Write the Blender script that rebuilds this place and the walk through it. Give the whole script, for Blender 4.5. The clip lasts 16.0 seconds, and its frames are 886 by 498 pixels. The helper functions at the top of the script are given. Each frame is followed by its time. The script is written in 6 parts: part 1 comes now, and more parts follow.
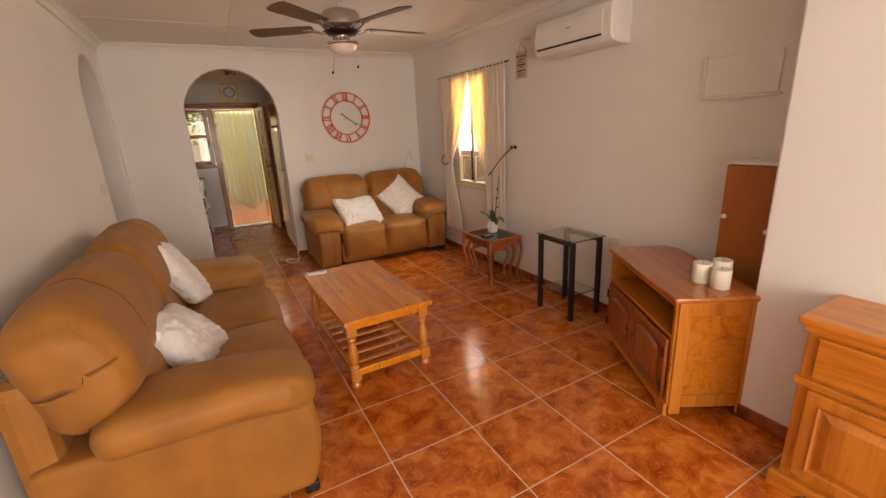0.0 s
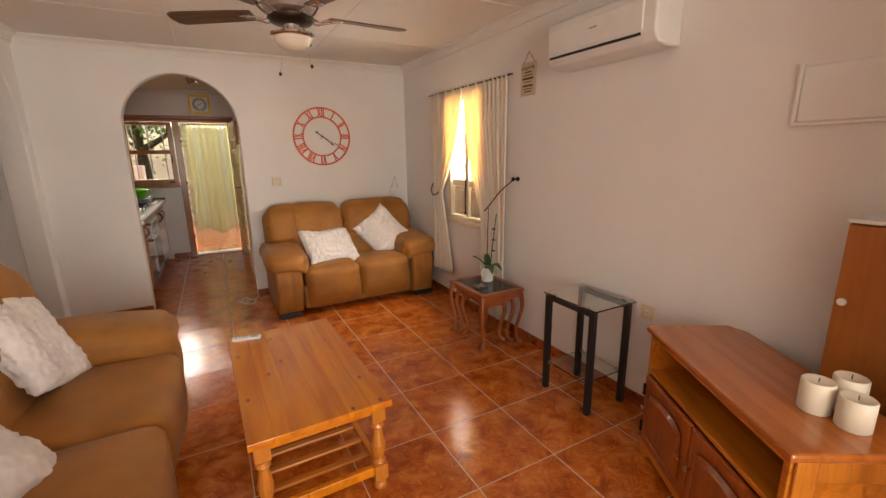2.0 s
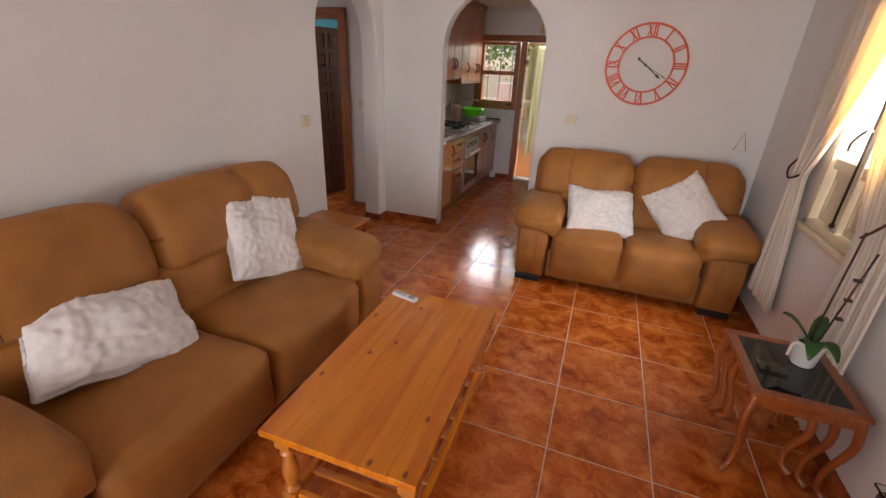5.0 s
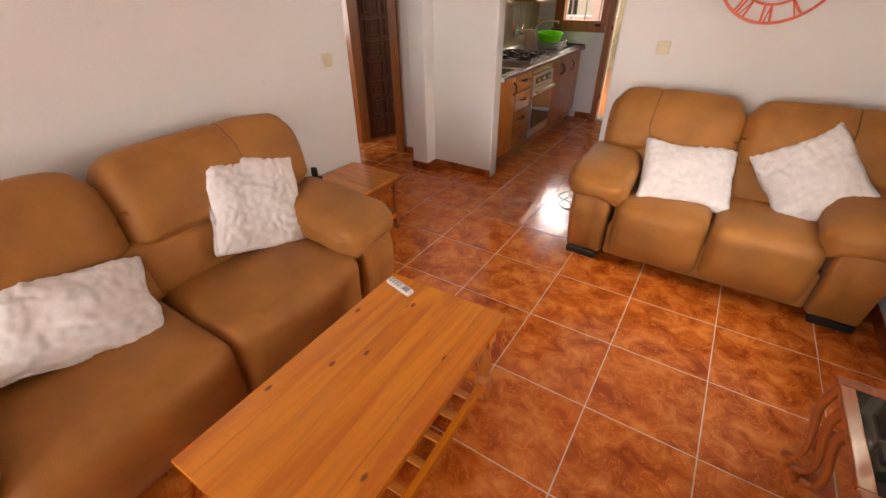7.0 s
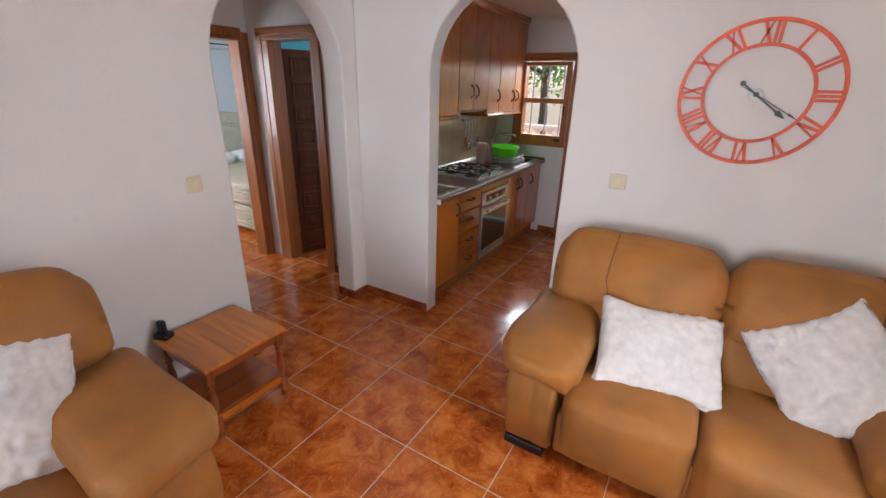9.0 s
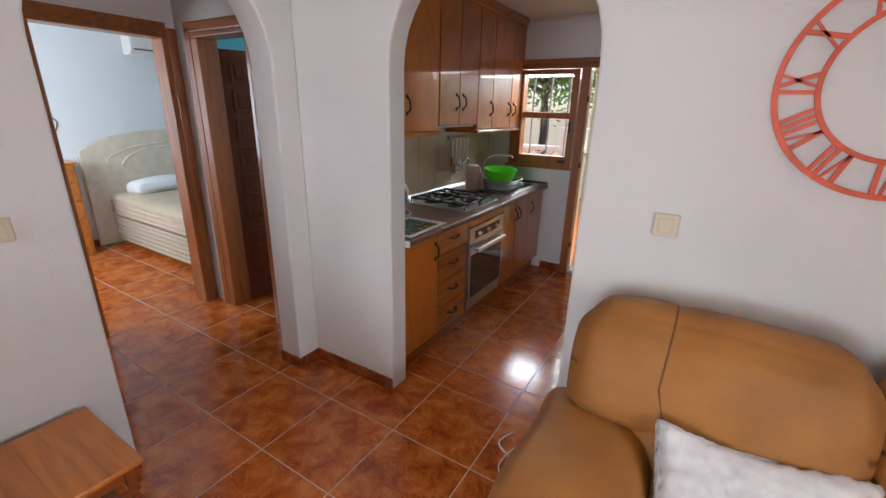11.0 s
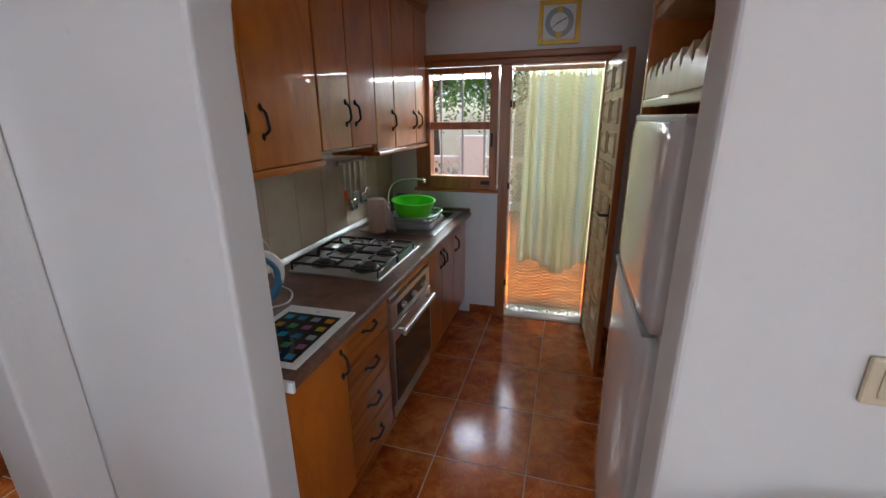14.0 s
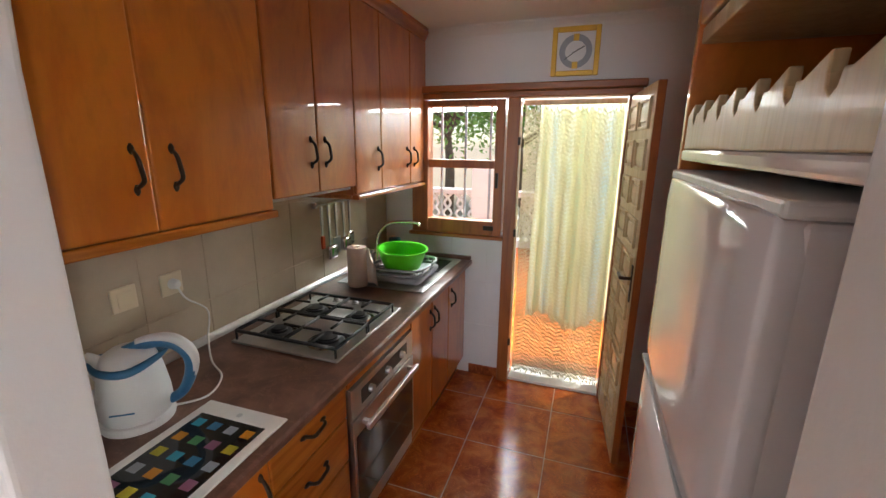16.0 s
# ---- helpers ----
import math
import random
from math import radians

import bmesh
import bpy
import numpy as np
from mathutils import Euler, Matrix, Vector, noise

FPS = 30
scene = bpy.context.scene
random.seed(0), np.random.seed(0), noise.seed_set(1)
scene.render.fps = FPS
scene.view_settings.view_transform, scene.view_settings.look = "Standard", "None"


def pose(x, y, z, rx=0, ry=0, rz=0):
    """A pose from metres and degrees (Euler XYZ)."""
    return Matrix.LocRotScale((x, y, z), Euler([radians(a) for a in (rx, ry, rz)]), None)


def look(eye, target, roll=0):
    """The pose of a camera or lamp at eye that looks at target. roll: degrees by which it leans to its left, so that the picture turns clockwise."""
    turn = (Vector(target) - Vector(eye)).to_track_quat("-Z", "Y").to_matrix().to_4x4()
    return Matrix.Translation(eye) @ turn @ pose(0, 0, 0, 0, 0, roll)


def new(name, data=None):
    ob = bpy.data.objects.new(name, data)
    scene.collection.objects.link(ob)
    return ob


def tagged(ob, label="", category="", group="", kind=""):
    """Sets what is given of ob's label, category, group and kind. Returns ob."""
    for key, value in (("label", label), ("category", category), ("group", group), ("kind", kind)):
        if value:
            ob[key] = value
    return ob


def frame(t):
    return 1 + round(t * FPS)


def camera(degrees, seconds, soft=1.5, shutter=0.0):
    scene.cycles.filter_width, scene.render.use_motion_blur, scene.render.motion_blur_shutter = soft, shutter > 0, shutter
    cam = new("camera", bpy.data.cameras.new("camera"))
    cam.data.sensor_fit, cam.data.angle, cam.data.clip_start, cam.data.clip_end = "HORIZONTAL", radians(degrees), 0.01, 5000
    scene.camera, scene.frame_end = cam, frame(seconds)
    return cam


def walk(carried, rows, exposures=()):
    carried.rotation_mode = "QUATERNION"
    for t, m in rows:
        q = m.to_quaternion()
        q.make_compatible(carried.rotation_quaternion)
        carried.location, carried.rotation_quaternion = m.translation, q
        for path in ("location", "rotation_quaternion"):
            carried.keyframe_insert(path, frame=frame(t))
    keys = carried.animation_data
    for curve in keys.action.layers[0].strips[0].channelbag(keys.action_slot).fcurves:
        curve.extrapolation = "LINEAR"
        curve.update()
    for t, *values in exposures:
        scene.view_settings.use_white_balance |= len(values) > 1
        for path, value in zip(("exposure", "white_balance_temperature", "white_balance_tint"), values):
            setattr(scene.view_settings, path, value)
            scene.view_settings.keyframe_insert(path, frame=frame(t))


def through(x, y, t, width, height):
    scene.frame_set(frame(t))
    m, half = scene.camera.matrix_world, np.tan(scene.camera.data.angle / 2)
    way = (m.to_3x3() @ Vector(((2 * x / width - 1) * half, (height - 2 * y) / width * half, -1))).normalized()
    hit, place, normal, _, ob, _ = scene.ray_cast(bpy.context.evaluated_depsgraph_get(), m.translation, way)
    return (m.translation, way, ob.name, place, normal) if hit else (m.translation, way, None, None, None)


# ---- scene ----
cam = camera(93.5, 16.0)
PATH = [
    (0, (0.249, -0.069, 1.519), (1.149, 1.627, 0.96), -3.0),
    (0.5, (0.371, 0.077, 1.499), (1.316, 1.763, 0.986), -2.2),
    (1, (0.525, 0.202, 1.533), (1.499, 1.886, 1.07), -1.6),
    (1.5, (0.66, 0.373, 1.541), (1.631, 2.058, 1.075), -1.2),
    (2, (0.757, 0.611, 1.509), (1.684, 2.325, 1.059), -0.8),
    (2.5, (0.856, 0.768, 1.509), (1.654, 2.531, 1.002), -1.0),
    (3, (1.014, 0.917, 1.529), (1.598, 2.756, 1.003), 0.0),
    (3.5, (1.186, 1.037, 1.541), (1.503, 2.926, 0.965), 1.3),
    (4, (1.364, 1.163, 1.549), (1.345, 3.065, 0.932), 2.3),
    (4.5, (1.5, 1.272, 1.602), (1.149, 3.109, 0.896), 2.7),
    (5, (1.653, 1.355, 1.613), (1.028, 3.079, 0.814), 2.7),
    (5.2, (1.718, 1.388, 1.611), (1.0, 3.051, 0.762), 2.5),
    (7.3, (1.8, 2.134, 1.648), (0.88, 3.535, 0.558), -0.7),
    (7.5, (1.811, 2.241, 1.658), (0.892, 3.671, 0.603), -0.4),
    (8, (1.818, 2.483, 1.676), (0.902, 3.983, 0.721), 0.3),
    (8.5, (1.781, 2.732, 1.69), (0.85, 4.297, 0.862), 1.0),
    (9, (1.716, 2.959, 1.701), (0.751, 4.553, 0.973), 1.5),
    (9.2, (1.701, 3.056, 1.692), (0.715, 4.647, 0.989), 1.5),
    (11.5, (1.322, 3.951, 1.601), (0.346, 5.582, 0.98), 1.1),
    (12, (1.22, 4.144, 1.602), (0.304, 5.813, 0.989), 0.8),
    (12.5, (1.099, 4.335, 1.626), (0.282, 6.047, 0.992), 1.0),
    (13, (0.973, 4.485, 1.63), (0.281, 6.255, 1.007), 0.5),
    (13.5, (0.882, 4.584, 1.659), (0.283, 6.391, 1.048), -0.2),
    (14, (0.827, 4.684, 1.635), (0.288, 6.513, 1.033), -0.6),
    (14.5, (0.804, 4.799, 1.612), (0.276, 6.642, 1.044), -0.3),
    (15, (0.818, 4.952, 1.657), (0.248, 6.794, 1.123), 0.2),
    (15.5, (0.841, 5.08, 1.676), (0.242, 6.923, 1.182), 0.5),
    (16, (0.849, 5.149, 1.693), (0.217, 6.985, 1.211), 0.6),
]
EXPOSURES = [
    (0.0, 0.08, 8800, 17), (1.2, 0.12, 8500, 16), (2.1, 0.2, 8500, 16), (3.0, 0.15, 6300, 11), (3.8, 0.12, 6100, 11), (5.0, 0.15, 6900, 17), (7.5, 0.7, 7700, 19), (8.0, 0.58, 6800, 17),
    (9.0, 0.6, 6150, 12), (11.5, 0.42, 5950, 10), (12.5, 0.25, 5750, 10), (13.5, 0.3, 5800, 9), (14.0, 0.2, 5750, 8), (14.5, 0.18, 5800, 9), (15.0, 0.36, 6000, 10), (15.5, 0.7, 6150, 11), (16.0, 0.92, 6350, 11),
]
walk(cam, [(t, look(eye, target, roll)) for t, eye, target, roll in PATH], EXPOSURES)

# world, sun, window light, added fill lamps
world = bpy.data.worlds.new("world")
scene.world = world
world.use_nodes = True
wn = world.node_tree.nodes
sky = wn.new("ShaderNodeTexSky")
sky.sky_type, sky.sun_disc = "NISHITA", False
sky.sun_elevation, sky.sun_rotation = radians(56), radians(38)
world.node_tree.links.new(sky.outputs[0], wn["Background"].inputs[0])
wn["Background"].inputs[1].default_value = 0.15

sun_data = bpy.data.lights.new("sun", "SUN")
sun_data.energy, sun_data.angle, sun_data.color = 4.5, radians(0.5), (1.0, 0.95, 0.86)
sun_lamp = new("sun", sun_data)
sun_lamp.matrix_world = look((math.sin(radians(38)) * 10, math.cos(radians(38)) * 10, 14.8), (0, 0, 0))


def area_light(name, at, towards, w, h, power, color):
    d = bpy.data.lights.new(name, "AREA")
    d.shape, d.size, d.size_y, d.energy, d.color = "RECTANGLE", w, h, power, color
    o = new(name, d)
    o.matrix_world = look(at, towards)
    return o


area_light("window_light_rear", (0.9, -2.42, 1.35), (0.9, 0, 1.3), 2.4, 1.7, 105, (0.86, 0.93, 1.0))
area_light("window_light_right", (3.12, 4.0, 1.55), (0, 4.0, 1.3), 0.62, 1.0, 75, (0.9, 0.95, 1.0))
# unseen fill lamp above the terrace, added to brighten kitchen and drape
area_light("fill_light_kitchen", (0.4, 9.4, 2.4), (0.4, 8.6, 1.35), 3.2, 1.1, 200, (0.96, 1.0, 0.95))
area_light("window_light_bathroom", (-1.02, 7.39, 1.75), (-1.5, 6.0, 1.0), 0.4, 0.5, 9, (0.85, 0.93, 1.0))
# added fill lamp inside the bedroom, whose walls have no opening
area_light("fill_light_bedroom", (-3.3, 4.0, 1.5), (-3.3, 8, 1.2), 1.2, 1.1, 32, (0.85, 0.93, 1.0))


# materials
def material(name):
    m = bpy.data.materials.new(name)
    m.use_nodes = True
    nt = m.node_tree
    return m, nt, nt.nodes["Principled BSDF"]


def coords(nt, kind="Object", scale=(1, 1, 1), shuffle=False):
    tc = nt.nodes.new("ShaderNodeTexCoord")
    mp = nt.nodes.new("ShaderNodeMapping")
    mp.inputs["Scale"].default_value = scale
    nt.links.new(tc.outputs[kind], mp.inputs[0])
    if shuffle:
        info = nt.nodes.new("ShaderNodeObjectInfo")
        mul = nt.nodes.new("ShaderNodeVectorMath")
        mul.operation = "SCALE"
        mul.inputs[0].default_value = (37.0, 53.0, 71.0)
        nt.links.new(info.outputs["Random"], mul.inputs["Scale"])
        nt.links.new(mul.outputs[0], mp.inputs["Location"])
    return mp.outputs[0]


def noise_tex(nt, vec, scale, detail=4, rough=0.55, distort=0.0):
    n = nt.nodes.new("ShaderNodeTexNoise")
    n.inputs["Scale"].default_value, n.inputs["Detail"].default_value = scale, detail
    n.inputs["Roughness"].default_value, n.inputs["Distortion"].default_value = rough, distort
    nt.links.new(vec, n.inputs["Vector"])
    return n.outputs["Fac"]


def ramp(nt, fac, stops):
    r = nt.nodes.new("ShaderNodeValToRGB")
    e = r.color_ramp.elements
    while len(e) < len(stops):
        e.new(0.5)
    for k, (p, c) in zip(e, stops):
        k.position, k.color = p, (*c, 1)
    nt.links.new(fac, r.inputs[0])
    return r.outputs[0]


def mix(nt, a, b, fac, mode="MIX"):
    m = nt.nodes.new("ShaderNodeMix")
    m.data_type, m.blend_type = "RGBA", mode
    for s, v in ((m.inputs[6], a), (m.inputs[7], b), (m.inputs[0], fac)):
        if isinstance(v, (int, float)):
            s.default_value = v
        elif isinstance(v, tuple):
            s.default_value = (*v, 1)
        else:
            nt.links.new(v, s)
    return m.outputs[2]


def bump(nt, bsdf, height, strength=0.2, dist=0.01):
    b = nt.nodes.new("ShaderNodeBump")
    b.inputs["Strength"].default_value, b.inputs["Distance"].default_value = strength, dist
    nt.links.new(height, b.inputs["Height"])
    nt.links.new(b.outputs[0], bsdf.inputs["Normal"])


def plain(name, color, rough=0.5, metal=0.0, spread=0.12, scale=9.0, relief=0.05, coat=0.0, emit=None):
    """A nearly plain surface with faint mottling and fine relief."""
    m, nt, b = material(name)
    v = coords(nt)
    lo = tuple(c * (1 - spread) for c in color)
    hi = tuple(min(1, c * (1 + spread * 0.6)) for c in color)
    nt.links.new(ramp(nt, noise_tex(nt, v, scale), [(0.3, lo), (0.7, hi)]), b.inputs["Base Color"])
    b.inputs["Roughness"].default_value, b.inputs["Metallic"].default_value = rough, metal
    b.inputs["Coat Weight"].default_value = coat
    if relief:
        bump(nt, b, noise_tex(nt, v, scale * 22, 3), relief, 0.004)
    return m


def plaster(name, color, relief=0.08):
    m, nt, b = material(name)
    v = coords(nt)
    big = noise_tex(nt, v, 1.3, 5)
    c = ramp(nt, big, [(0.3, tuple(k * 0.93 for k in color)), (0.75, color)])
    spots = noise_tex(nt, v, 14, 2)
    c = mix(nt, c, tuple(k * 0.86 for k in color), ramp(nt, spots, [(0.68, (0, 0, 0)), (0.8, (0.5, 0.5, 0.5))]))
    nt.links.new(c, b.inputs["Base Color"])
    b.inputs["Roughness"].default_value = 0.78
    h = nt.nodes.new("ShaderNodeMath")
    h.operation = "ADD"
    nt.links.new(noise_tex(nt, v, 9, 4), h.inputs[0])
    nt.links.new(noise_tex(nt, v, 70, 4), h.inputs[1])
    bump(nt, b, h.outputs[0], relief, 0.012)
    return m


def wood(name, light, dark, axis="y", rough=0.3, coat=0.4, scale=1.0, knots=False, figure=0.5, coat_rough=0.12):
    """Varnished timber with the grain along one axis."""
    m, nt, b = material(name)
    s = {"x": (0.7, 9, 9), "y": (9, 0.7, 9), "z": (9, 9, 0.7), "mottle": (4.5, 4.5, 1.6)}[axis]
    v = coords(nt, "Object", tuple(k * scale for k in s), shuffle=True)
    g = noise_tex(nt, v, 1.6, 6, 0.6, 1.4)
    fine = noise_tex(nt, v, 9.0, 3, 0.6)
    c = ramp(nt, g, [(0.5 - figure * 0.4, dark), (0.55, light), (0.85, tuple(k * 1.12 for k in light))])
    c = mix(nt, c, tuple(k * 0.62 for k in light), ramp(nt, fine, [(0.52, (0, 0, 0)), (0.75, (0.45, 0.45, 0.45))]))
    if knots:
        v2 = coords(nt, "Object", (3.6, 1.9, 3.6), shuffle=True)
        vo = nt.nodes.new("ShaderNodeTexVoronoi")
        vo.inputs["Scale"].default_value = 1.0
        vo.voronoi_dimensions = "2D"
        nt.links.new(v2, vo.inputs["Vector"])
        c = mix(nt, c, (0.14, 0.035, 0.006), ramp(nt, vo.outputs["Distance"], [(0.018, (0.9, 0.9, 0.9)), (0.036, (0, 0, 0))]))
    nt.links.new(c, b.inputs["Base Color"])
    b.inputs["Roughness"].default_value, b.inputs["Coat Weight"].default_value = rough, coat
    b.inputs["Coat Roughness"].default_value = coat_rough
    bump(nt, b, g, 0.06, 0.004)
    return m


def glazed_tile(name, dark, mid, light, rough=0.13):
    m, nt, b = material(name)
    v = coords(nt, shuffle=True)
    cloud = noise_tex(nt, v, 9.0, 6, 0.6, 0.5)
    c = ramp(nt, cloud, [(0.34, dark), (0.5, mid), (0.66, light)])
    vein = noise_tex(nt, v, 9, 4, 0.6, 1.6)
    c = mix(nt, c, tuple(min(1, k * 1.35) for k in light), ramp(nt, vein, [(0.482, (0, 0, 0)), (0.5, (0.5, 0.5, 0.5)), (0.518, (0, 0, 0))]))
    nt.links.new(c, b.inputs["Base Color"])
    b.inputs["Roughness"].default_value = rough
    b.inputs["Specular IOR Level"].default_value = 0.5
    bump(nt, b, noise_tex(nt, v, 5, 2), 0.03, 0.01)
    return m


def leather(name, color):
    m, nt, b = material(name)
    v = coords(nt)
    c = ramp(nt, noise_tex(nt, v, 5, 5), [(0.3, tuple(k * 0.78 for k in color)), (0.7, tuple(k * 1.12 for k in color))])
    c = mix(nt, c, tuple(k * 0.7 for k in color), ramp(nt, noise_tex(nt, v, 40, 3), [(0.55, (0, 0, 0)), (0.75, (0.3, 0.3, 0.3))]))
    nt.links.new(c, b.inputs["Base Color"])
    b.inputs["Roughness"].default_value = 0.6
    b.inputs["Sheen Weight"].default_value = 0.05
    vo = nt.nodes.new("ShaderNodeTexVoronoi")
    vo.inputs["Scale"].default_value = 260
    nt.links.new(v, vo.inputs["Vector"])
    add = nt.nodes.new("ShaderNodeMath")
    add.operation = "MULTIPLY_ADD"
    add.inputs[1].default_value = 5.0
    nt.links.new(noise_tex(nt, v, 11, 4), add.inputs[0])
    nt.links.new(vo.outputs["Distance"], add.inputs[2])
    bump(nt, b, add.outputs[0], 0.22, 0.006)
    return m


def fabric(name, color, through=0.5, weave=300, glow=None):
    """Thin cloth that lets light through."""
    m, nt, b = material(name)
    v = coords(nt)
    c = ramp(nt, noise_tex(nt, v, 3, 3), [(0.3, tuple(k * 0.88 for k in color)), (0.7, color)])
    nt.links.new(c, b.inputs["Base Color"])
    b.inputs["Roughness"].default_value = 0.85
    tr = nt.nodes.new("ShaderNodeBsdfTranslucent")
    if glow:
        tr.inputs[0].default_value = (*glow, 1)
    else:
        nt.links.new(c, tr.inputs[0])
    ms = nt.nodes.new("ShaderNodeMixShader")
    ms.inputs[0].default_value = through
    nt.links.new(b.outputs[0], ms.inputs[1])
    nt.links.new(tr.outputs[0], ms.inputs[2])
    nt.links.new(ms.outputs[0], nt.nodes["Material Output"].inputs[0])
    bump(nt, b, noise_tex(nt, v, weave, 2), 0.1, 0.002)
    return m


def glass_mat(name, tint=(1, 1, 1), rough=0.0):
    m, nt, b = material(name)
    b.inputs["Base Color"].default_value = (*tint, 1)
    b.inputs["Transmission Weight"].default_value, b.inputs["Roughness"].default_value = 1.0, rough
    b.inputs["IOR"].default_value = 1.45
    return m


WALL = plaster("white_plaster", (0.8, 0.775, 0.75))
CEIL = plaster("ceiling_paint", (0.78, 0.75, 0.7), 0.1)
BEDWALL = plaster("bedroom_plaster", (0.78, 0.8, 0.82))
TEAL = plaster("teal_plaster", (0.1, 0.42, 0.5))
TILE = glazed_tile("terracotta_glaze", (0.3, 0.05, 0.008), (0.5, 0.118, 0.018), (0.66, 0.21, 0.045), 0.14)
GROUT = plain("grout", (0.66, 0.5, 0.36), 0.9)
SKIRT = glazed_tile("skirting_glaze", (0.16, 0.03, 0.008), (0.3, 0.07, 0.02), (0.42, 0.12, 0.03), 0.25)
BEIGE = plain("beige_wall_tile", (0.52, 0.43, 0.31), 0.14, 0, 0.1, 5, 0.0)
WHITE_TILE = plain("white_wall_tile", (0.76, 0.76, 0.76), 0.14, 0, 0.05, 5, 0.0)
LEATHER = leather("tan_leather", (0.36, 0.138, 0.021))
SEAM = plain("seam_thread", (0.17, 0.07, 0.02), 0.7)
BLACK = plain("black_plastic", (0.012, 0.012, 0.013), 0.35)
PINE = wood("honey_pine", (0.74, 0.245, 0.014), (0.58, 0.155, 0.008), "y", 0.24, 0.5, 0.45, True, 0.3)
PINE_X = wood("honey_pine_across", (0.6, 0.2, 0.026), (0.36, 0.1, 0.012), "x", 0.3, 0.4)
PINE_Z = wood("honey_pine_upright", (0.58, 0.2, 0.03), (0.36, 0.1, 0.012), "z", 0.3, 0.4)
PINE_RED = wood("reddened_pine_top", (0.5, 0.15, 0.03), (0.36, 0.09, 0.016), "x", 0.22, 0.6)
REDWOOD = wood("red_brown_wood", (0.34, 0.085, 0.018), (0.2, 0.04, 0.008), "y", 0.28, 0.5)
REDWOOD_Z = wood("red_brown_upright", (0.34, 0.085, 0.018), (0.2, 0.04, 0.008), "z", 0.3, 0.4)
CHERRY = wood("cherry_doors", (0.58, 0.175, 0.016), (0.45, 0.115, 0.01), "mottle", 0.3, 1.0, 0.5, False, 0.3, 0.03)
CHERRY_Y = wood("cherry_trim", (0.5, 0.17, 0.024), (0.25, 0.065, 0.01), "y", 0.2, 0.7)
FRAME_Z = wood("door_frame_upright", (0.36, 0.11, 0.021), (0.2, 0.053, 0.01), "z", 0.35, 0.4)
FRAME_X = wood("door_frame_across", (0.36, 0.11, 0.021), (0.2, 0.053, 0.01), "x", 0.35, 0.4)
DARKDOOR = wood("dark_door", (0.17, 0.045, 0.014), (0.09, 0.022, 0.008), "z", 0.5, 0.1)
PALEDOOR = wood("pale_carved_door", (0.62, 0.48, 0.27), (0.5, 0.34, 0.15), "z", 0.4, 0.3)
BOARD = wood("brown_veneer", (0.38, 0.12, 0.024), (0.31, 0.09, 0.017), "z", 0.4, 0.2, 0.6)
BLADE = wood("fan_blade_wood", (0.13, 0.075, 0.04), (0.07, 0.04, 0.02), "x", 0.4, 0.2)
FUR = plain("white_fur", (0.88, 0.84, 0.82), 0.95, 0, 0.1, 26, 0.7)
CHROME = plain("chrome", (0.62, 0.6, 0.58), 0.14, 1.0, 0.05)
STEEL = plain("brushed_steel", (0.55, 0.55, 0.55), 0.3, 1.0, 0.08, 30)
IRON = plain("dark_bronze", (0.045, 0.03, 0.02), 0.4, 0.8)
CAST = plain("cast_iron", (0.012, 0.012, 0.013), 0.55)
WHITE = plain("white_plastic", (0.76, 0.75, 0.72), 0.35, 0, 0.04)
CREAM = plain("cream_plastic", (0.7, 0.6, 0.42), 0.4, 0, 0.05)
CREAMWOOD = plain("cream_paint", (0.72, 0.63, 0.46), 0.5, 0, 0.08)
FRIDGE = plain("fridge_enamel", (0.82, 0.79, 0.79), 0.1, 0, 0.03, 5, 0.0, 0.4)
CURTAIN = fabric("sheer_cream", (0.92, 0.88, 0.78), 0.3, 300, (0.95, 0.68, 0.36))
DRAPE = fabric("green_yellow_cloth", (0.74, 0.74, 0.6), 0.6)
dn = DRAPE.node_tree
stripe = ramp(dn, noise_tex(dn, coords(dn, "Object", (1, 0, 0)), 11, 2), [(0.32, (0.55, 0.68, 0.74)), (0.45, (0.76, 0.8, 0.74)), (0.55, (0.76, 0.73, 0.5)), (0.68, (0.58, 0.7, 0.6))])
for shader, slot in (("Principled BSDF", "Base Color"), ("Translucent BSDF", "Color")):
    dn.links.new(stripe, dn.nodes[shader].inputs[slot])
BEADS = fabric("bead_strand", (0.7, 0.68, 0.5), 0.45)
ORANGE = plain("orange_red_metal", (0.72, 0.1, 0.03), 0.45, 0, 0.2, 20)
COUNTER = glazed_tile("brown_laminate", (0.1, 0.045, 0.03), (0.16, 0.075, 0.05), (0.22, 0.11, 0.08), 0.28)
GLASS = glass_mat("clear_glass")
GREENGLASS = glass_mat("green_edge_glass", (0.85, 0.95, 0.9))
SMOKED = plain("smoked_glass", (0.015, 0.016, 0.017), 0.05, 0, 0.05, 5, 0.0)
CANDLE = plain("candle_wax", (0.82, 0.76, 0.62), 0.5, 0, 0.05)
OPAL = plain("opal_glass", (0.8, 0.74, 0.62), 0.25, 0, 0.04)
LEAF = plain("orchid_leaf", (0.03, 0.1, 0.02), 0.35)
STEM = plain("orchid_stem", (0.05, 0.025, 0.015), 0.6)
GREEN = plain("lime_plastic", (0.12, 0.72, 0.01), 0.35, 0, 0.05)
GREY = plain("grey_plastic", (0.3, 0.32, 0.34), 0.4)
BLUE = plain("blue_plastic", (0.04, 0.16, 0.3), 0.35)
PAPER = plain("paper", (0.8, 0.68, 0.58), 0.9)
YELLOW = plain("gold_frame", (0.7, 0.42, 0.04), 0.35, 0.2)
BROWNROPE = plain("red_brown_cord", (0.16, 0.04, 0.025), 0.8)
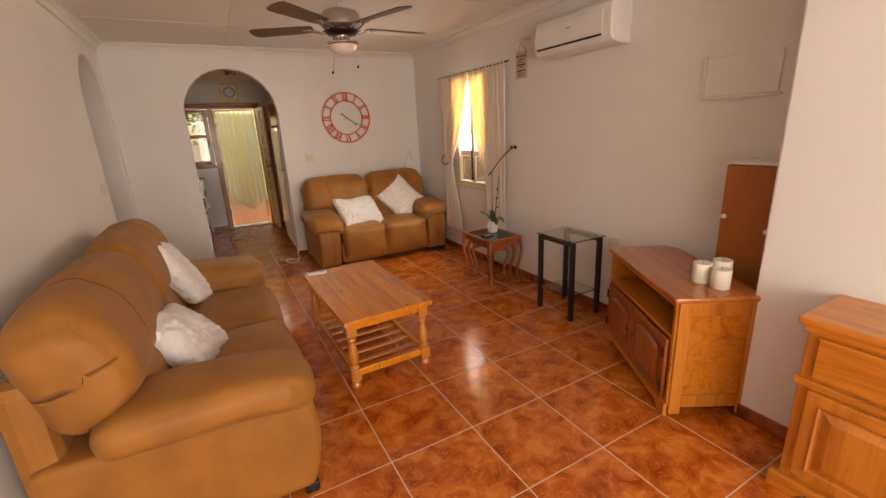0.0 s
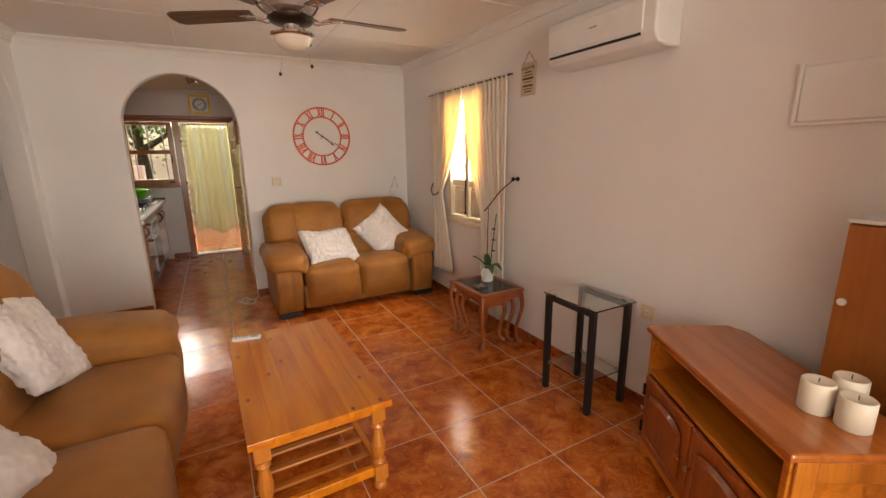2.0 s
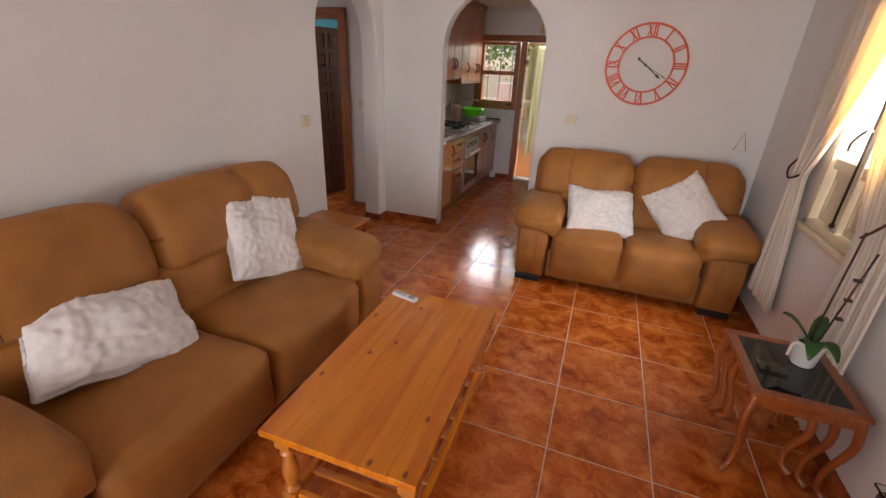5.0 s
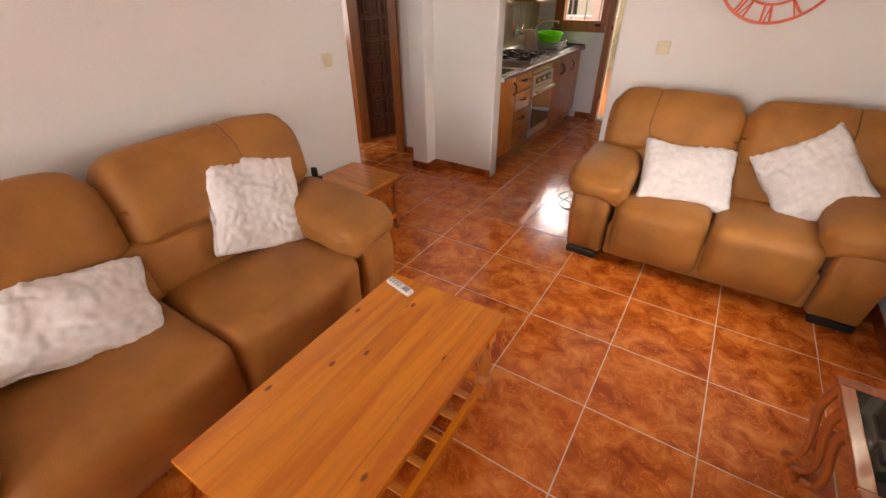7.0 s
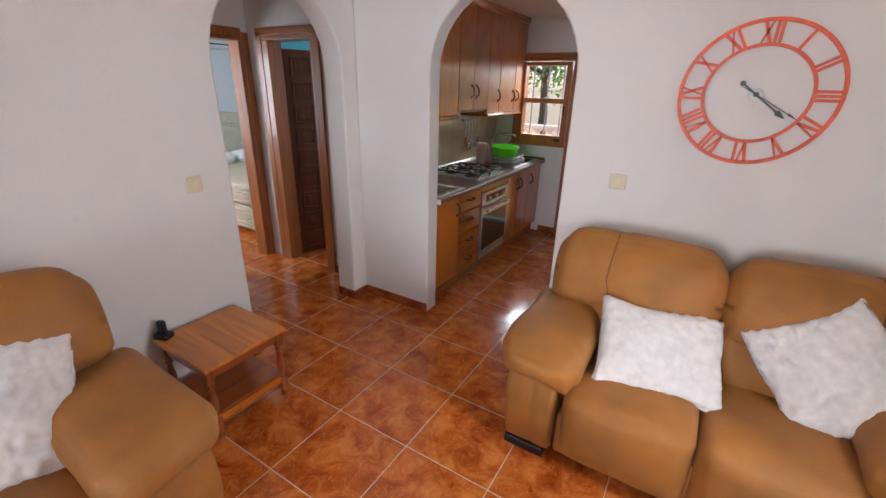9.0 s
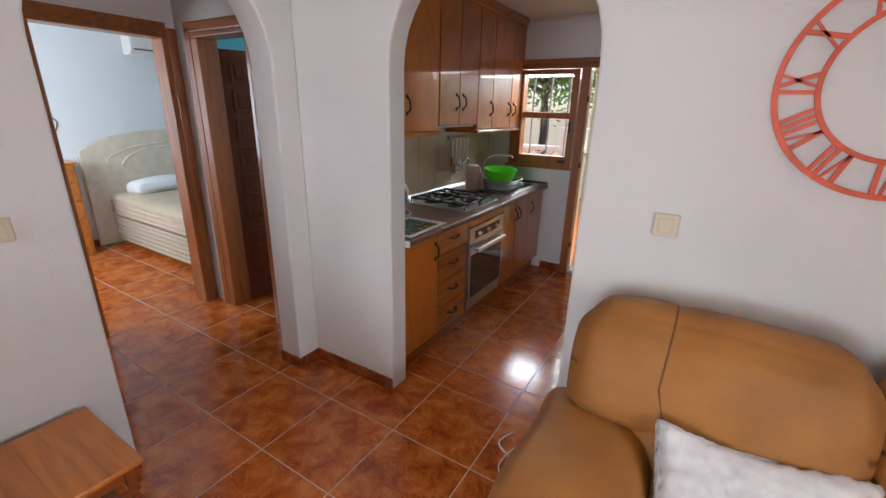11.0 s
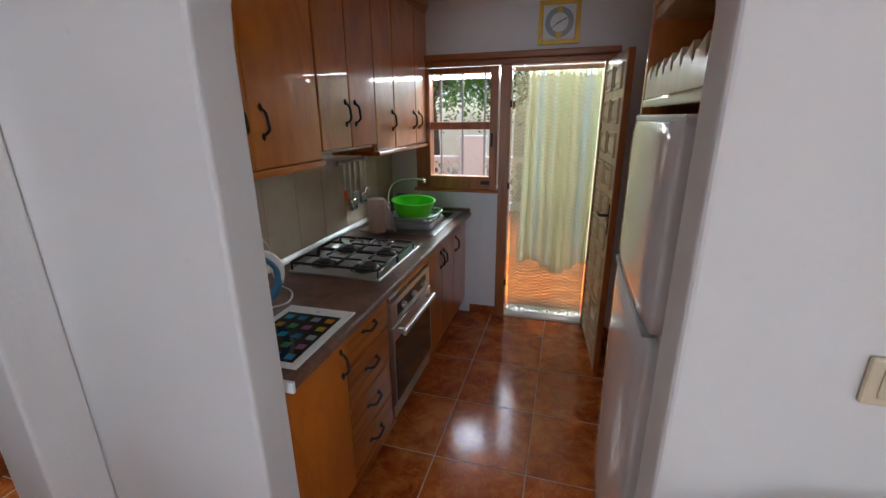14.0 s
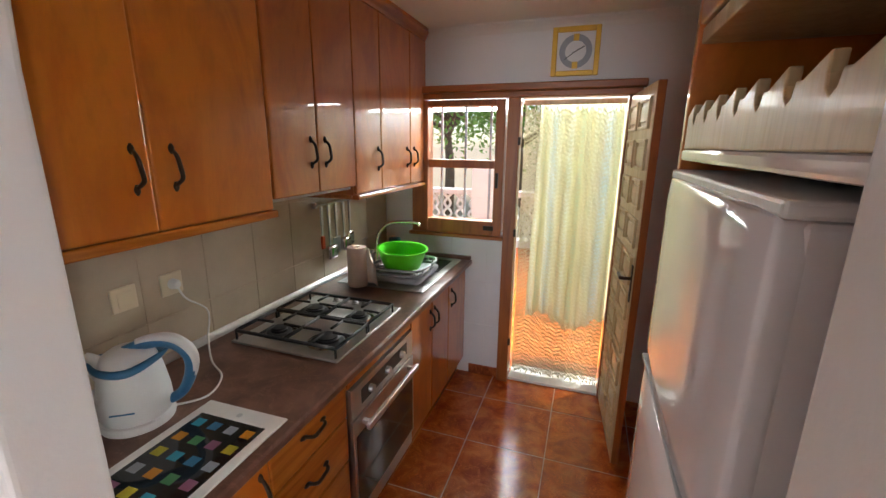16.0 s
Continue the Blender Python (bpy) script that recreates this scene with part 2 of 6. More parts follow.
MATTRESS = fabric("mattress_ticking", (0.55, 0.45, 0.33), 0.0, 120)
LINEN = plain("white_linen", (0.8, 0.8, 0.8), 0.9, 0, 0.05)
BEDCREAM = plain("cream_bed_paint", (0.68, 0.6, 0.48), 0.4)
PRINT = plain("dark_print", (0.05, 0.035, 0.03), 0.8)
KRAFT = plain("kraft_card", (0.6, 0.47, 0.32), 0.8)
LEAVES = fabric("tree_leaves", (0.19, 0.34, 0.08), 0.55)
BARK = plain("bark", (0.12, 0.08, 0.05), 0.9, 0, 0.3, 12, 0.5)
STONE = plaster("white_masonry", (0.78, 0.77, 0.74))
GROUND = plaster("dry_soil", (0.3, 0.24, 0.15))


# mesh tools
def finish(name, bm, mat, parent=None, smooth=False, bevel=0.0, segs=2, angle=40):
    me = bpy.data.meshes.new(name)
    bmesh.ops.recalc_face_normals(bm, faces=bm.faces)
    bm.to_mesh(me)
    bm.free()
    me.materials.append(mat)
    if smooth:
        me.shade_smooth()
    o = new(name, me)
    if parent:
        o.parent = parent
    if bevel:
        mod = o.modifiers.new("bevel", "BEVEL")
        mod.width, mod.segments, mod.limit_method, mod.angle_limit = bevel, segs, "ANGLE", radians(angle)
    return o


def thing(name, m=None, label="", category="", group="", kind=""):
    o = new(name)
    if m is not None:
        o.matrix_world = m
    return tagged(o, label, category, group, kind)


def add_box(bm, a, b, m=None):
    r = bmesh.ops.create_cube(bm, size=1.0)["verts"]
    for v in r:
        v.co = Vector([a[i] + (v.co[i] + 0.5) * (b[i] - a[i]) for i in range(3)])
        if m:
            v.co = m @ v.co
    return r


def box(name, a, b, mat, parent=None, bevel=0.004, m=None):
    bm = bmesh.new()
    add_box(bm, a, b, m)
    return finish(name, bm, mat, parent, False, bevel)


def boxes(name, list_ab, mat, parent=None, bevel=0.004):
    bm = bmesh.new()
    for a, b in list_ab:
        add_box(bm, a, b)
    return finish(name, bm, mat, parent, False, bevel)


def outline(name, pts, depth, m, mat, parent=None, bevel=0.0, segs=2, angle=40):
    """A flat outline in local x, y pushed out along local z and put at m."""
    bm = bmesh.new()
    f = bm.faces.new([bm.verts.new((x, y, 0)) for x, y in pts])
    r = bmesh.ops.extrude_face_region(bm, geom=[f])["geom"]
    bmesh.ops.translate(bm, vec=(0, 0, depth), verts=[g for g in r if isinstance(g, bmesh.types.BMVert)])
    bmesh.ops.transform(bm, matrix=m, verts=bm.verts)
    return finish(name, bm, mat, parent, False, bevel, segs, angle)


def add_lathe(bm, prof, n=20, at=(0, 0, 0)):
    """Turned shape about z from (radius, z) pairs."""
    rings = []
    for r, z in prof:
        rings.append([bm.verts.new((at[0] + r * math.cos(2 * math.pi * i / n), at[1] + r * math.sin(2 * math.pi * i / n), at[2] + z)) for i in range(n)])
    for a, b in zip(rings, rings[1:]):
        for i in range(n):
            bm.faces.new((a[i], a[(i + 1) % n], b[(i + 1) % n], b[i]))
    bm.faces.new(rings[0][::-1])
    bm.faces.new(rings[-1])


def lathe(name, prof, mat, parent=None, n=20, at=(0, 0, 0), smooth=True):
    bm = bmesh.new()
    add_lathe(bm, prof, n, at)
    o = finish(name, bm, mat, parent)
    if smooth:
        o.data.shade_smooth()
        o.data.set_sharp_from_angle(angle=radians(45))
    return o


def add_tube(bm, pts, r, n=8):
    """A round bar through points; r is one radius or one a point."""
    pts = [Vector(p) for p in pts]
    rs = r if isinstance(r, (list, tuple)) else [r] * len(pts)
    rings = []
    for i, p in enumerate(pts):
        d = (pts[min(i + 1, len(pts) - 1)] - pts[max(i - 1, 0)]).normalized()
        u = d.orthogonal().normalized() if i == 0 else (u - d * u.dot(d)).normalized()
        w = d.cross(u)
        rings.append([bm.verts.new(p + (u * math.cos(2 * math.pi * k / n) + w * math.sin(2 * math.pi * k / n)) * rs[i]) for k in range(n)])
    for a, b in zip(rings, rings[1:]):
        for k in range(n):
            bm.faces.new((a[k], a[(k + 1) % n], b[(k + 1) % n], b[k]))
    bm.faces.new(rings[0][::-1])
    bm.faces.new(rings[-1])


def tube(name, pts, r, mat, parent=None, n=8):
    bm = bmesh.new()
    add_tube(bm, pts, r, n)
    return finish(name, bm, mat, parent, True)


def smooth_path(pts, n=6):
    """Rounds a chain of points into a flowing line."""
    p = [Vector(q) for q in pts]
    out = []
    for i in range(len(p) - 1):
        a, b, c, d = p[max(i - 1, 0)], p[i], p[i + 1], p[min(i + 2, len(p) - 1)]
        for k in range(n):
            t = k / n
            out.append(0.5 * (2 * b + (c - a) * t + (2 * a - 5 * b + 4 * c - d) * t * t + (3 * b - a - 3 * c + d) * t ** 3))
    return out + [p[-1]]


def cushion(name, size, r, mat, parent=None, m=None, puff=(0, 0, 0), cuts=9, wobble=0.0, seed=0, shape=None, freq=4.0):
    """A padded block: rounded edges, bulging faces, slight unevenness."""
    bm = bmesh.new()
    bmesh.ops.create_cube(bm, size=2.0)
    bmesh.ops.subdivide_edges(bm, edges=bm.edges, cuts=cuts, use_grid_fill=True)
    h = Vector(size) / 2
    for v in bm.verts:
        p = v.co.copy()
        s = Vector([math.copysign(abs(c) ** 0.8, c) for c in p])
        full = Vector([s[i] * h[i] for i in range(3)])
        core = Vector([max(-(h[i] - r), min(h[i] - r, full[i])) for i in range(3)])
        d = full - core
        q = core + (d.normalized() * min(r, max(abs(d.x), abs(d.y), abs(d.z))) if d.length > 1e-6 else d)
        for i in range(3):
            j, k = (i + 1) % 3, (i + 2) % 3
            q[i] += math.copysign(puff[i], p[i]) * abs(p[i]) * (1 - p[j] ** 2) * (1 - p[k] ** 2)
        if shape:
            q = shape(q, p)
        if wobble:
            q += Vector([noise.noise(q * freq + Vector((seed * 7.1 + a * 13, seed, 0))) for a in range(3)]) * wobble
        v.co = m @ q if m else q
    return finish(name, bm, mat, parent, True)


def fold_sheet(name, path, z0, z1, mat, parent=None, amp=0.02, waves=9, n=70, rows=14, warp=None):
    """Hanging cloth along x from path[0] to path[1] with vertical folds."""
    bm = bmesh.new()
    grid = []
    for j in range(rows + 1):
        t = j / rows
        row = []
        for i in range(n + 1):
            s = i / n
            x = path[0] + (path[1] - path[0]) * s
            y = amp * math.sin(s * waves * 2 * math.pi + 0.6 * math.sin(5 * s)) * (0.6 + 0.5 * t) + 0.3 * amp * math.sin(s * 31 + 2 * t)
            p = Vector((x, y, z1 + (z0 - z1) * t))
            row.append(bm.verts.new(warp(p, s, t) if warp else p))
        grid.append(row)
    for a, b in zip(grid, grid[1:]):
        for i in range(n):
            bm.faces.new((a[i], a[i + 1], b[i + 1], b[i]))
    o = finish(name, bm, mat, parent, True)
    mod = o.modifiers.new("thick", "SOLIDIFY")
    mod.thickness = 0.0015
    return o


def arch_wall(x0, x1, top, openings, n=18):
    """Outline of a wall in its own plane with arched openings (left, right, spring height, rise)."""
    pts = [(x0, 0)]
    for a, b, spring, rise in openings:
        pts += [(a, 0), (a, spring)]
        for i in range(1, n):
            t = math.pi * (1 - i / n)
            pts.append(((a + b) / 2 + (b - a) / 2 * math.cos(t), spring + rise * math.sin(t)))
        pts += [(b, spring), (b, 0)]
    return pts + [(x1, 0), (x1, top), (x0, top)]


def lettering(name, words, size, mat, parent, m):
    c = bpy.data.curves.new(name, "FONT")
    c.body, c.size, c.extrude, c.align_x = words, size, 0.0006, "CENTER"
    tmp = new(name + "_outline", c)
    me = bpy.data.meshes.new_from_object(tmp.evaluated_get(bpy.context.evaluated_depsgraph_get()))
    bpy.data.objects.remove(tmp)
    me.materials.clear()
    me.materials.append(mat)
    o = new(name, me)
    o.matrix_world = m
    o.parent = parent
    return o


# large structure
XZ = Matrix(((1, 0, 0, 0), (0, 0, 1, 0), (0, 1, 0, 0), (0, 0, 0, 1)))  # outline x, y -> world x, z; depth -> y
YZ = Matrix(((0, 0, 1, 0), (1, 0, 0, 0), (0, 1, 0, 0), (0, 0, 0, 1)))  # outline x, y -> world y, z; depth -> x


def wall_xz(name, y, depth, pts, label, mat=WALL, bevel=0.012):
    return tagged(outline(name, pts, depth, Matrix.Translation((0, y, 0)) @ XZ, mat, None, bevel, 3), label, "wall", kind="structure")


def wall_yz(name, x, depth, pts, label, mat=WALL, bevel=0.012):
    return tagged(outline(name, pts, depth, Matrix.Translation((x, 0, 0)) @ YZ, mat, None, bevel, 3), label, "wall", kind="structure")


H = 2.48
RX = 2.86
wall_xz("wall_north", 5.42, 0.13, arch_wall(-0.72, RX + 0.25, H + 0.05, [(0.09, 1.04, 1.79, 0.47)]), "white plaster wall with a round arch into the kitchen")
wall_yz("wall_west", -0.72, 0.18, arch_wall(-2.6, 5.42, H + 0.05, [(4.335, 5.268, 1.8, 0.47)]), "white plaster wall with a round arch into the hall")
# right wall in four pieces round the window
for i, (a, b, z0, z1) in enumerate([(0.66, 3.69, 0, H + 0.05), (4.34, 5.62, 0, H + 0.05), (3.69, 4.34, 0, 0.86), (3.69, 4.34, 2.03, H + 0.05)]):
    tagged(box("wall_east_%d" % (i + 1), (RX, a, z0), (RX + 0.25, b, z1), WALL, None, 0.0), "white plaster wall beside the curtained window", "wall", kind="structure")
tagged(box("wall_pier", (2.42, -2.6, 0), (RX + 0.25, 0.86, H + 0.05), WALL, None, 0.012), "white plaster wall end with a rough corner", "wall", kind="structure")
for i, (a, b, z0, z1) in enumerate([(-0.72, -0.4, 0, H), (2.2, 2.5, 0, H), (-0.4, 2.2, 0, 0.45), (-0.4, 2.2, 2.25, H)]):
    tagged(box("wall_south_%d" % (i + 1), (a, -2.8, z0), (b, -2.6, z1), WALL, None, 0.0), "white plaster wall round a wide window", "wall", kind="structure")
box_c = box("ceiling", (-0.75, -2.8, H), (RX + 0.25, 5.62, H + 0.1), CEIL, None, 0.0)
tagged(box_c, "cream painted living room ceiling", "ceiling", kind="structure")
# ceiling panel strips and cornice
cl = [((-0.54, y - 0.012, H - 0.004), (RX, y + 0.012, H + 0.01)) for y in (-0.6, 0.65, 1.9, 3.15, 4.4)]
cl += [((x - 0.012, -2.6, H - 0.003), (x + 0.012, 5.42, H + 0.01)) for x in (0.6, 1.75)]
tagged(boxes("trim_ceiling_strips", cl, CEIL, None, 0.0015), "thin flat strips over ceiling panel joints", "trim", kind="structure")


def cornice(name, p0, p1, inward, mat=CEIL, size=0.07):
    """A coved moulding along a wall top."""
    prof = [(0, 0), (size, 0), (size, -0.012), (size * 0.72, -0.02), (size * 0.4, -0.035), (size * 0.2, -0.06), (0.012, -size), (0, -size)]
    p0, p1, n = Vector(p0), Vector(p1), Vector(inward)
    bm = bmesh.new()
    rings = [[bm.verts.new(p + n * a + Vector((0, 0, b))) for a, b in prof] for p in (p0, p1)]
    k = len(prof)
    for i in range(k):
        bm.faces.new((rings[0][i], rings[0][(i + 1) % k], rings[1][(i + 1) % k], rings[1][i]))
    bm.faces.new(rings[0])
    bm.faces.new(rings[1][::-1])
    return tagged(finish(name, bm, mat), "white coved plaster cornice", "cornice", kind="structure")


cornice("trim_cornice_north", (-0.54, 5.419, H), (RX, 5.419, H), (0, -1, 0))
cornice("trim_cornice_east", (RX - 0.001, 0.86, H), (RX - 0.001, 5.42, H), (-1, 0, 0))
cornice("trim_cornice_west", (-0.539, -2.6, H), (-0.539, 5.42, H), (1, 0, 0))

# kitchen shell
KH = 2.43
KY = 7.96
tagged(box("wall_kitchen_west", (-0.76, 5.545, 0), (-0.58, KY + 0.2, KH + 0.1), WALL, None, 0.0), "white kitchen wall behind the units", "wall", kind="structure")
tagged(box("wall_kitchen_east", (1.7, 5.545, 0), (1.9, KY + 0.2, KH + 0.1), WALL, None, 0.0), "white kitchen wall behind the fridge", "wall", kind="structure")
for i, (a, b, z0, z1) in enumerate([(-0.58, -0.3, 0, KH), (-0.3, 0.385, 0, 1.11), (-0.3, 1.07, 2.04, KH), (1.07, 1.7, 0, KH)]):
    tagged(box("wall_kitchen_north_%d" % (i + 1), (a, KY, z0), (b, KY + 0.2, z1), WALL, None, 0.0), "white kitchen wall round the door and window", "wall", kind="structure")
tagged(box("ceiling_kitchen", (-0.76, 5.548, KH), (1.9, KY + 0.2, KH + 0.12), CEIL, None, 0.0), "white kitchen ceiling", "ceiling", kind="structure")
cornice("trim_cornice_kitchen", (-0.58, KY - 0.001, KH), (1.7, KY - 0.001, KH), (0, -1, 0), CEIL, 0.05)

# hall, bathroom and bedroom shells
HX = -1.97
wall_yz("wall_hall_west", HX - 0.12, 0.12, arch_wall(3.2, 5.57, H, [])[:1] + [(4.72, 0), (4.72, 2.06), (5.5, 2.06), (5.5, 0), (5.57, 0), (5.57, H), (3.2, H)], "white hall wall with the bedroom doorway", WALL, 0.0)
wall_xz("wall_hall_north", 5.57, 0.12, [(-2.09, 0), (-1.76, 0), (-1.76, 2.06), (-1.12, 2.06), (-1.12, 0), (-0.72, 0), (-0.72, H), (-2.09, H)], "white hall wall with a dark door", WALL, 0.0)
tagged(box("wall_hall_south", (HX, 3.0, 0), (-0.72, 3.2, H), WALL, None, 0.0), "plain white hall wall", "wall", kind="structure")
tagged(box("ceiling_hall", (-2.09, 3.0, H - 0.02), (-0.72, 5.69, H + 0.1), CEIL, None, 0.0), "white hall ceiling", "ceiling", kind="structure")
for i, (a, b, z0, z1) in enumerate([(-2.2, -1.24, 0, H), (-0.8, -0.76, 0, H), (-1.24, -0.8, 0, 1.5), (-1.24, -0.8, 2.0, H)]):
    tagged(box("wall_bath_north_%d" % (i + 1), (a, 7.3, z0), (b, 7.4, z1), TEAL, None, 0.0), "teal bathroom wall round a small window", "wall", kind="structure")
tagged(box("wall_bath_west", (-2.2, 5.69, 0), (-2.1, 7.3, H), TEAL, None, 0.0), "teal bathroom wall", "wall", kind="structure")
tagged(box("ceiling_bath", (-2.2, 5.69, H), (-0.76, 7.4, H + 0.1), CEIL, None, 0.0), "bathroom ceiling", "ceiling", kind="structure")
tagged(box("wall_bedroom_west", (-4.6, 3.5, 0), (-4.4, 8.0, H), BEDWALL, None, 0.0), "pale bedroom wall behind the bed", "wall", kind="structure")
tagged(box("wall_bedroom_north", (-4.4, 7.9, 0), (-2.2, 8.0, H), BEDWALL, None, 0.0), "pale bedroom wall", "wall", kind="structure")
tagged(box("wall_bedroom_east", (-2.2, 7.4, 0), (-2.1, 8.0, H), BEDWALL, None, 0.0), "pale bedroom wall", "wall", kind="structure")
tagged(box("wall_bedroom_south", (-4.4, 3.5, 0), (-2.09, 3.6, H), BEDWALL, None, 0.0), "pale bedroom wall", "wall", kind="structure")
tagged(box("ceiling_bedroom", (-4.6, 3.5, H), (-2.09, 8.0, H + 0.1), CEIL, None, 0.0), "white bedroom ceiling", "ceiling", kind="structure")


# baseboards
def skirting(runs):
    for i, (a, b) in enumerate(runs):
        tagged(box("baseboard_%d" % (i + 1), a, b, SKIRT, None, 0.003), "terracotta tile skirting", "baseboard", kind="structure")


skirting([((-0.54, 5.408, 0), (0.088, 5.4195, 0.075)), ((1.042, 5.408, 0), (RX, 5.4195, 0.075)), ((RX - 0.012, 0.86, 0), (RX - 0.0005, 5.42, 0.075)),
          ((2.408, -2.6, 0), (2.4195, 0.872, 0.075)), ((2.408, 0.8605, 0), (RX, 0.872, 0.075)), ((-0.5395, -2.6, 0), (-0.528, 4.333, 0.075)),
          ((-0.5395, 5.27, 0), (-0.528, 5.408, 0.075)), ((-0.72, 5.256, 0), (-0.528, 5.2675, 0.075)), ((-1.06, 5.558, 0), (-0.72, 5.5695, 0.075)),
          ((-1.9695, 3.2, 0), (-1.958, 4.66, 0.075)), ((0.1, KY - 0.012, 0), (0.33, KY - 0.0005, 0.075)), ((-4.3995, 3.6, 0), (-4.388, 7.9, 0.075))])


# window in the right wall, with shutters below
def casement():
    w = thing("window_1", Matrix.Identity(4), "cream painted window with panelled lower shutters", "window", kind="structure")
    x0, x1, y0, y1 = RX + 0.02, RX + 0.08, 3.69, 4.34
    boxes("frame", [((x0 - 0.03, y0, 0.86), (x1, y0 + 0.05, 2.03)), ((x0 - 0.03, y1 - 0.05, 0.86), (x1, y1, 2.03)), ((x0 - 0.03, y0, 1.98), (x1, y1, 2.03)),
                    ((x0 - 0.03, y0, 0.86), (x1, y1, 0.9)), ((x0 - 0.015, 3.99, 0.9), (x1, 4.04, 1.98)), ((x0 - 0.01, y0 + 0.05, 1.19), (x1, y1 - 0.05, 1.25))], CREAMWOOD, w, 0.006)
    for a, b in ((3.745, 3.985), (4.045, 4.285)):
        p = box("panel", (x0 + 0.012, a, 0.905), (x0 + 0.035, b, 1.185), CREAMWOOD, w, 0.003)
        boxes("moulding", [((x0, a + 0.03, 0.94), (x0 + 0.014, a + 0.045, 1.15)), ((x0, b - 0.045, 0.94), (x0 + 0.014, b - 0.03, 1.15)),
                           ((x0, a + 0.045, 0.94), (x0 + 0.014, b - 0.045, 0.955)), ((x0, a + 0.045, 1.135), (x0 + 0.014, b - 0.045, 1.15))], CREAMWOOD, w, 0.004)
        g = box("pane", (x0 + 0.02, a, 1.25), (x0 + 0.025, b, 1.98), GLASS, w, 0.0)
        g.visible_shadow = False
    boxes("sill", [((RX - 0.03, 3.66, 0.82), (RX + 0.02, 4.37, 0.86))], CREAMWOOD, w, 0.008)
    tube("bolt_rod", [(x0 - 0.03, 4.015, 0.95), (x0 - 0.03, 4.015, 1.72)], 0.006, IRON, w)
    tube("handle", smooth_path([(x0 - 0.03, 4.015, 1.42), (x0 - 0.06, 4.0, 1.42), (x0 - 0.07, 4.06, 1.36), (x0 - 0.06, 4.09, 1.31)]), 0.008, STEEL, w)
    lathe("knob", [(0.004, 0), (0.013, 0.008), (0.013, 0.02), (0.004, 0.03)], IRON, w, 10, (x0 - 0.03, 4.015, 0.925))


casement()


# kitchen window and door frames
def kitchen_opening():
    w = thing("window_2", Matrix.Identity(4), "two-light varnished wooden kitchen window", "window", kind="structure")
    y0, y1 = KY - 0.05, KY + 0.06
    boxes("frame", [((-0.34, y0, 1.09), (-0.22, y1, 1.985)), ((0.25, y0, 1.09), (0.31, y1, 1.985)), ((-0.22, y0, 1.09), (0.25, y1, 1.19)), ((-0.22, y0, 1.945), (0.25, y1, 1.985)),
                    ((-0.22, y0 + 0.01, 1.545), (0.25, y1, 1.6))], FRAME_Z, w, 0.006)
    boxes("sill", [((-0.36, y0 - 0.02, 1.065), (0.33, y1, 1.092))], FRAME_X, w, 0.006)
    for z0, z1 in ((1.19, 1.545), (1.6, 1.945)):
        g = box("pane", (-0.22, KY + 0.02, z0), (0.25, KY + 0.025, z1), GLASS, w, 0.0)
        g.visible_shadow = False
    boxes("catch", [((0.262, y0 - 0.02, 1.42), (0.28, y0 + 0.001, 1.52)), ((0.19, y0 - 0.015, 1.13), (0.26, y0 + 0.001, 1.16))], IRON, w, 0.003)
    # white bars seen against the light: their shaded side is put into the grey
    g = thing("window_grille", Matrix.Identity(4), "white iron bars outside the kitchen window, coloured grey as if backlit", "grille", kind="structure")
    for x in (-0.187, -0.007, 0.175):
        box("bar", (x - 0.008, KY + 0.15, 1.08), (x + 0.008, KY + 0.166, 2.05), GREY, g, 0.002)
    for z in (1.1, 2.02):
        box("bar", (-0.3, KY + 0.142, z), (0.37, KY + 0.15, z + 0.02), GREY, g, 0.002)
    d = thing("door_frame_1", Matrix.Identity(4), "varnished wooden frame joining kitchen door and window", "door frame", kind="structure")
    boxes("post", [((0.325, y0, 0), (0.405, y1, 1.99)), ((1.03, y0, 0), (1.1, y1, 1.99))], FRAME_Z, d, 0.006)
    boxes("lintel", [((-0.34, y0 - 0.005, 1.99), (1.1, y1, 2.03)), ((-0.36, y0 - 0.025, 2.03), (1.12, y0 + 0.03, 2.075))], FRAME_X, d, 0.008)
    box("threshold", (0.405, KY - 0.01, 0.001), (1.03, KY + 0.2, 0.022), WHITE, d, 0.004)
    boxes("hinge", [((0.398, y0 - 0.006, z), (0.415, y0 + 0.01, z + 0.05)) for z in (0.3, 1.1, 1.7)], IRON, d, 0.002)


kitchen_opening()


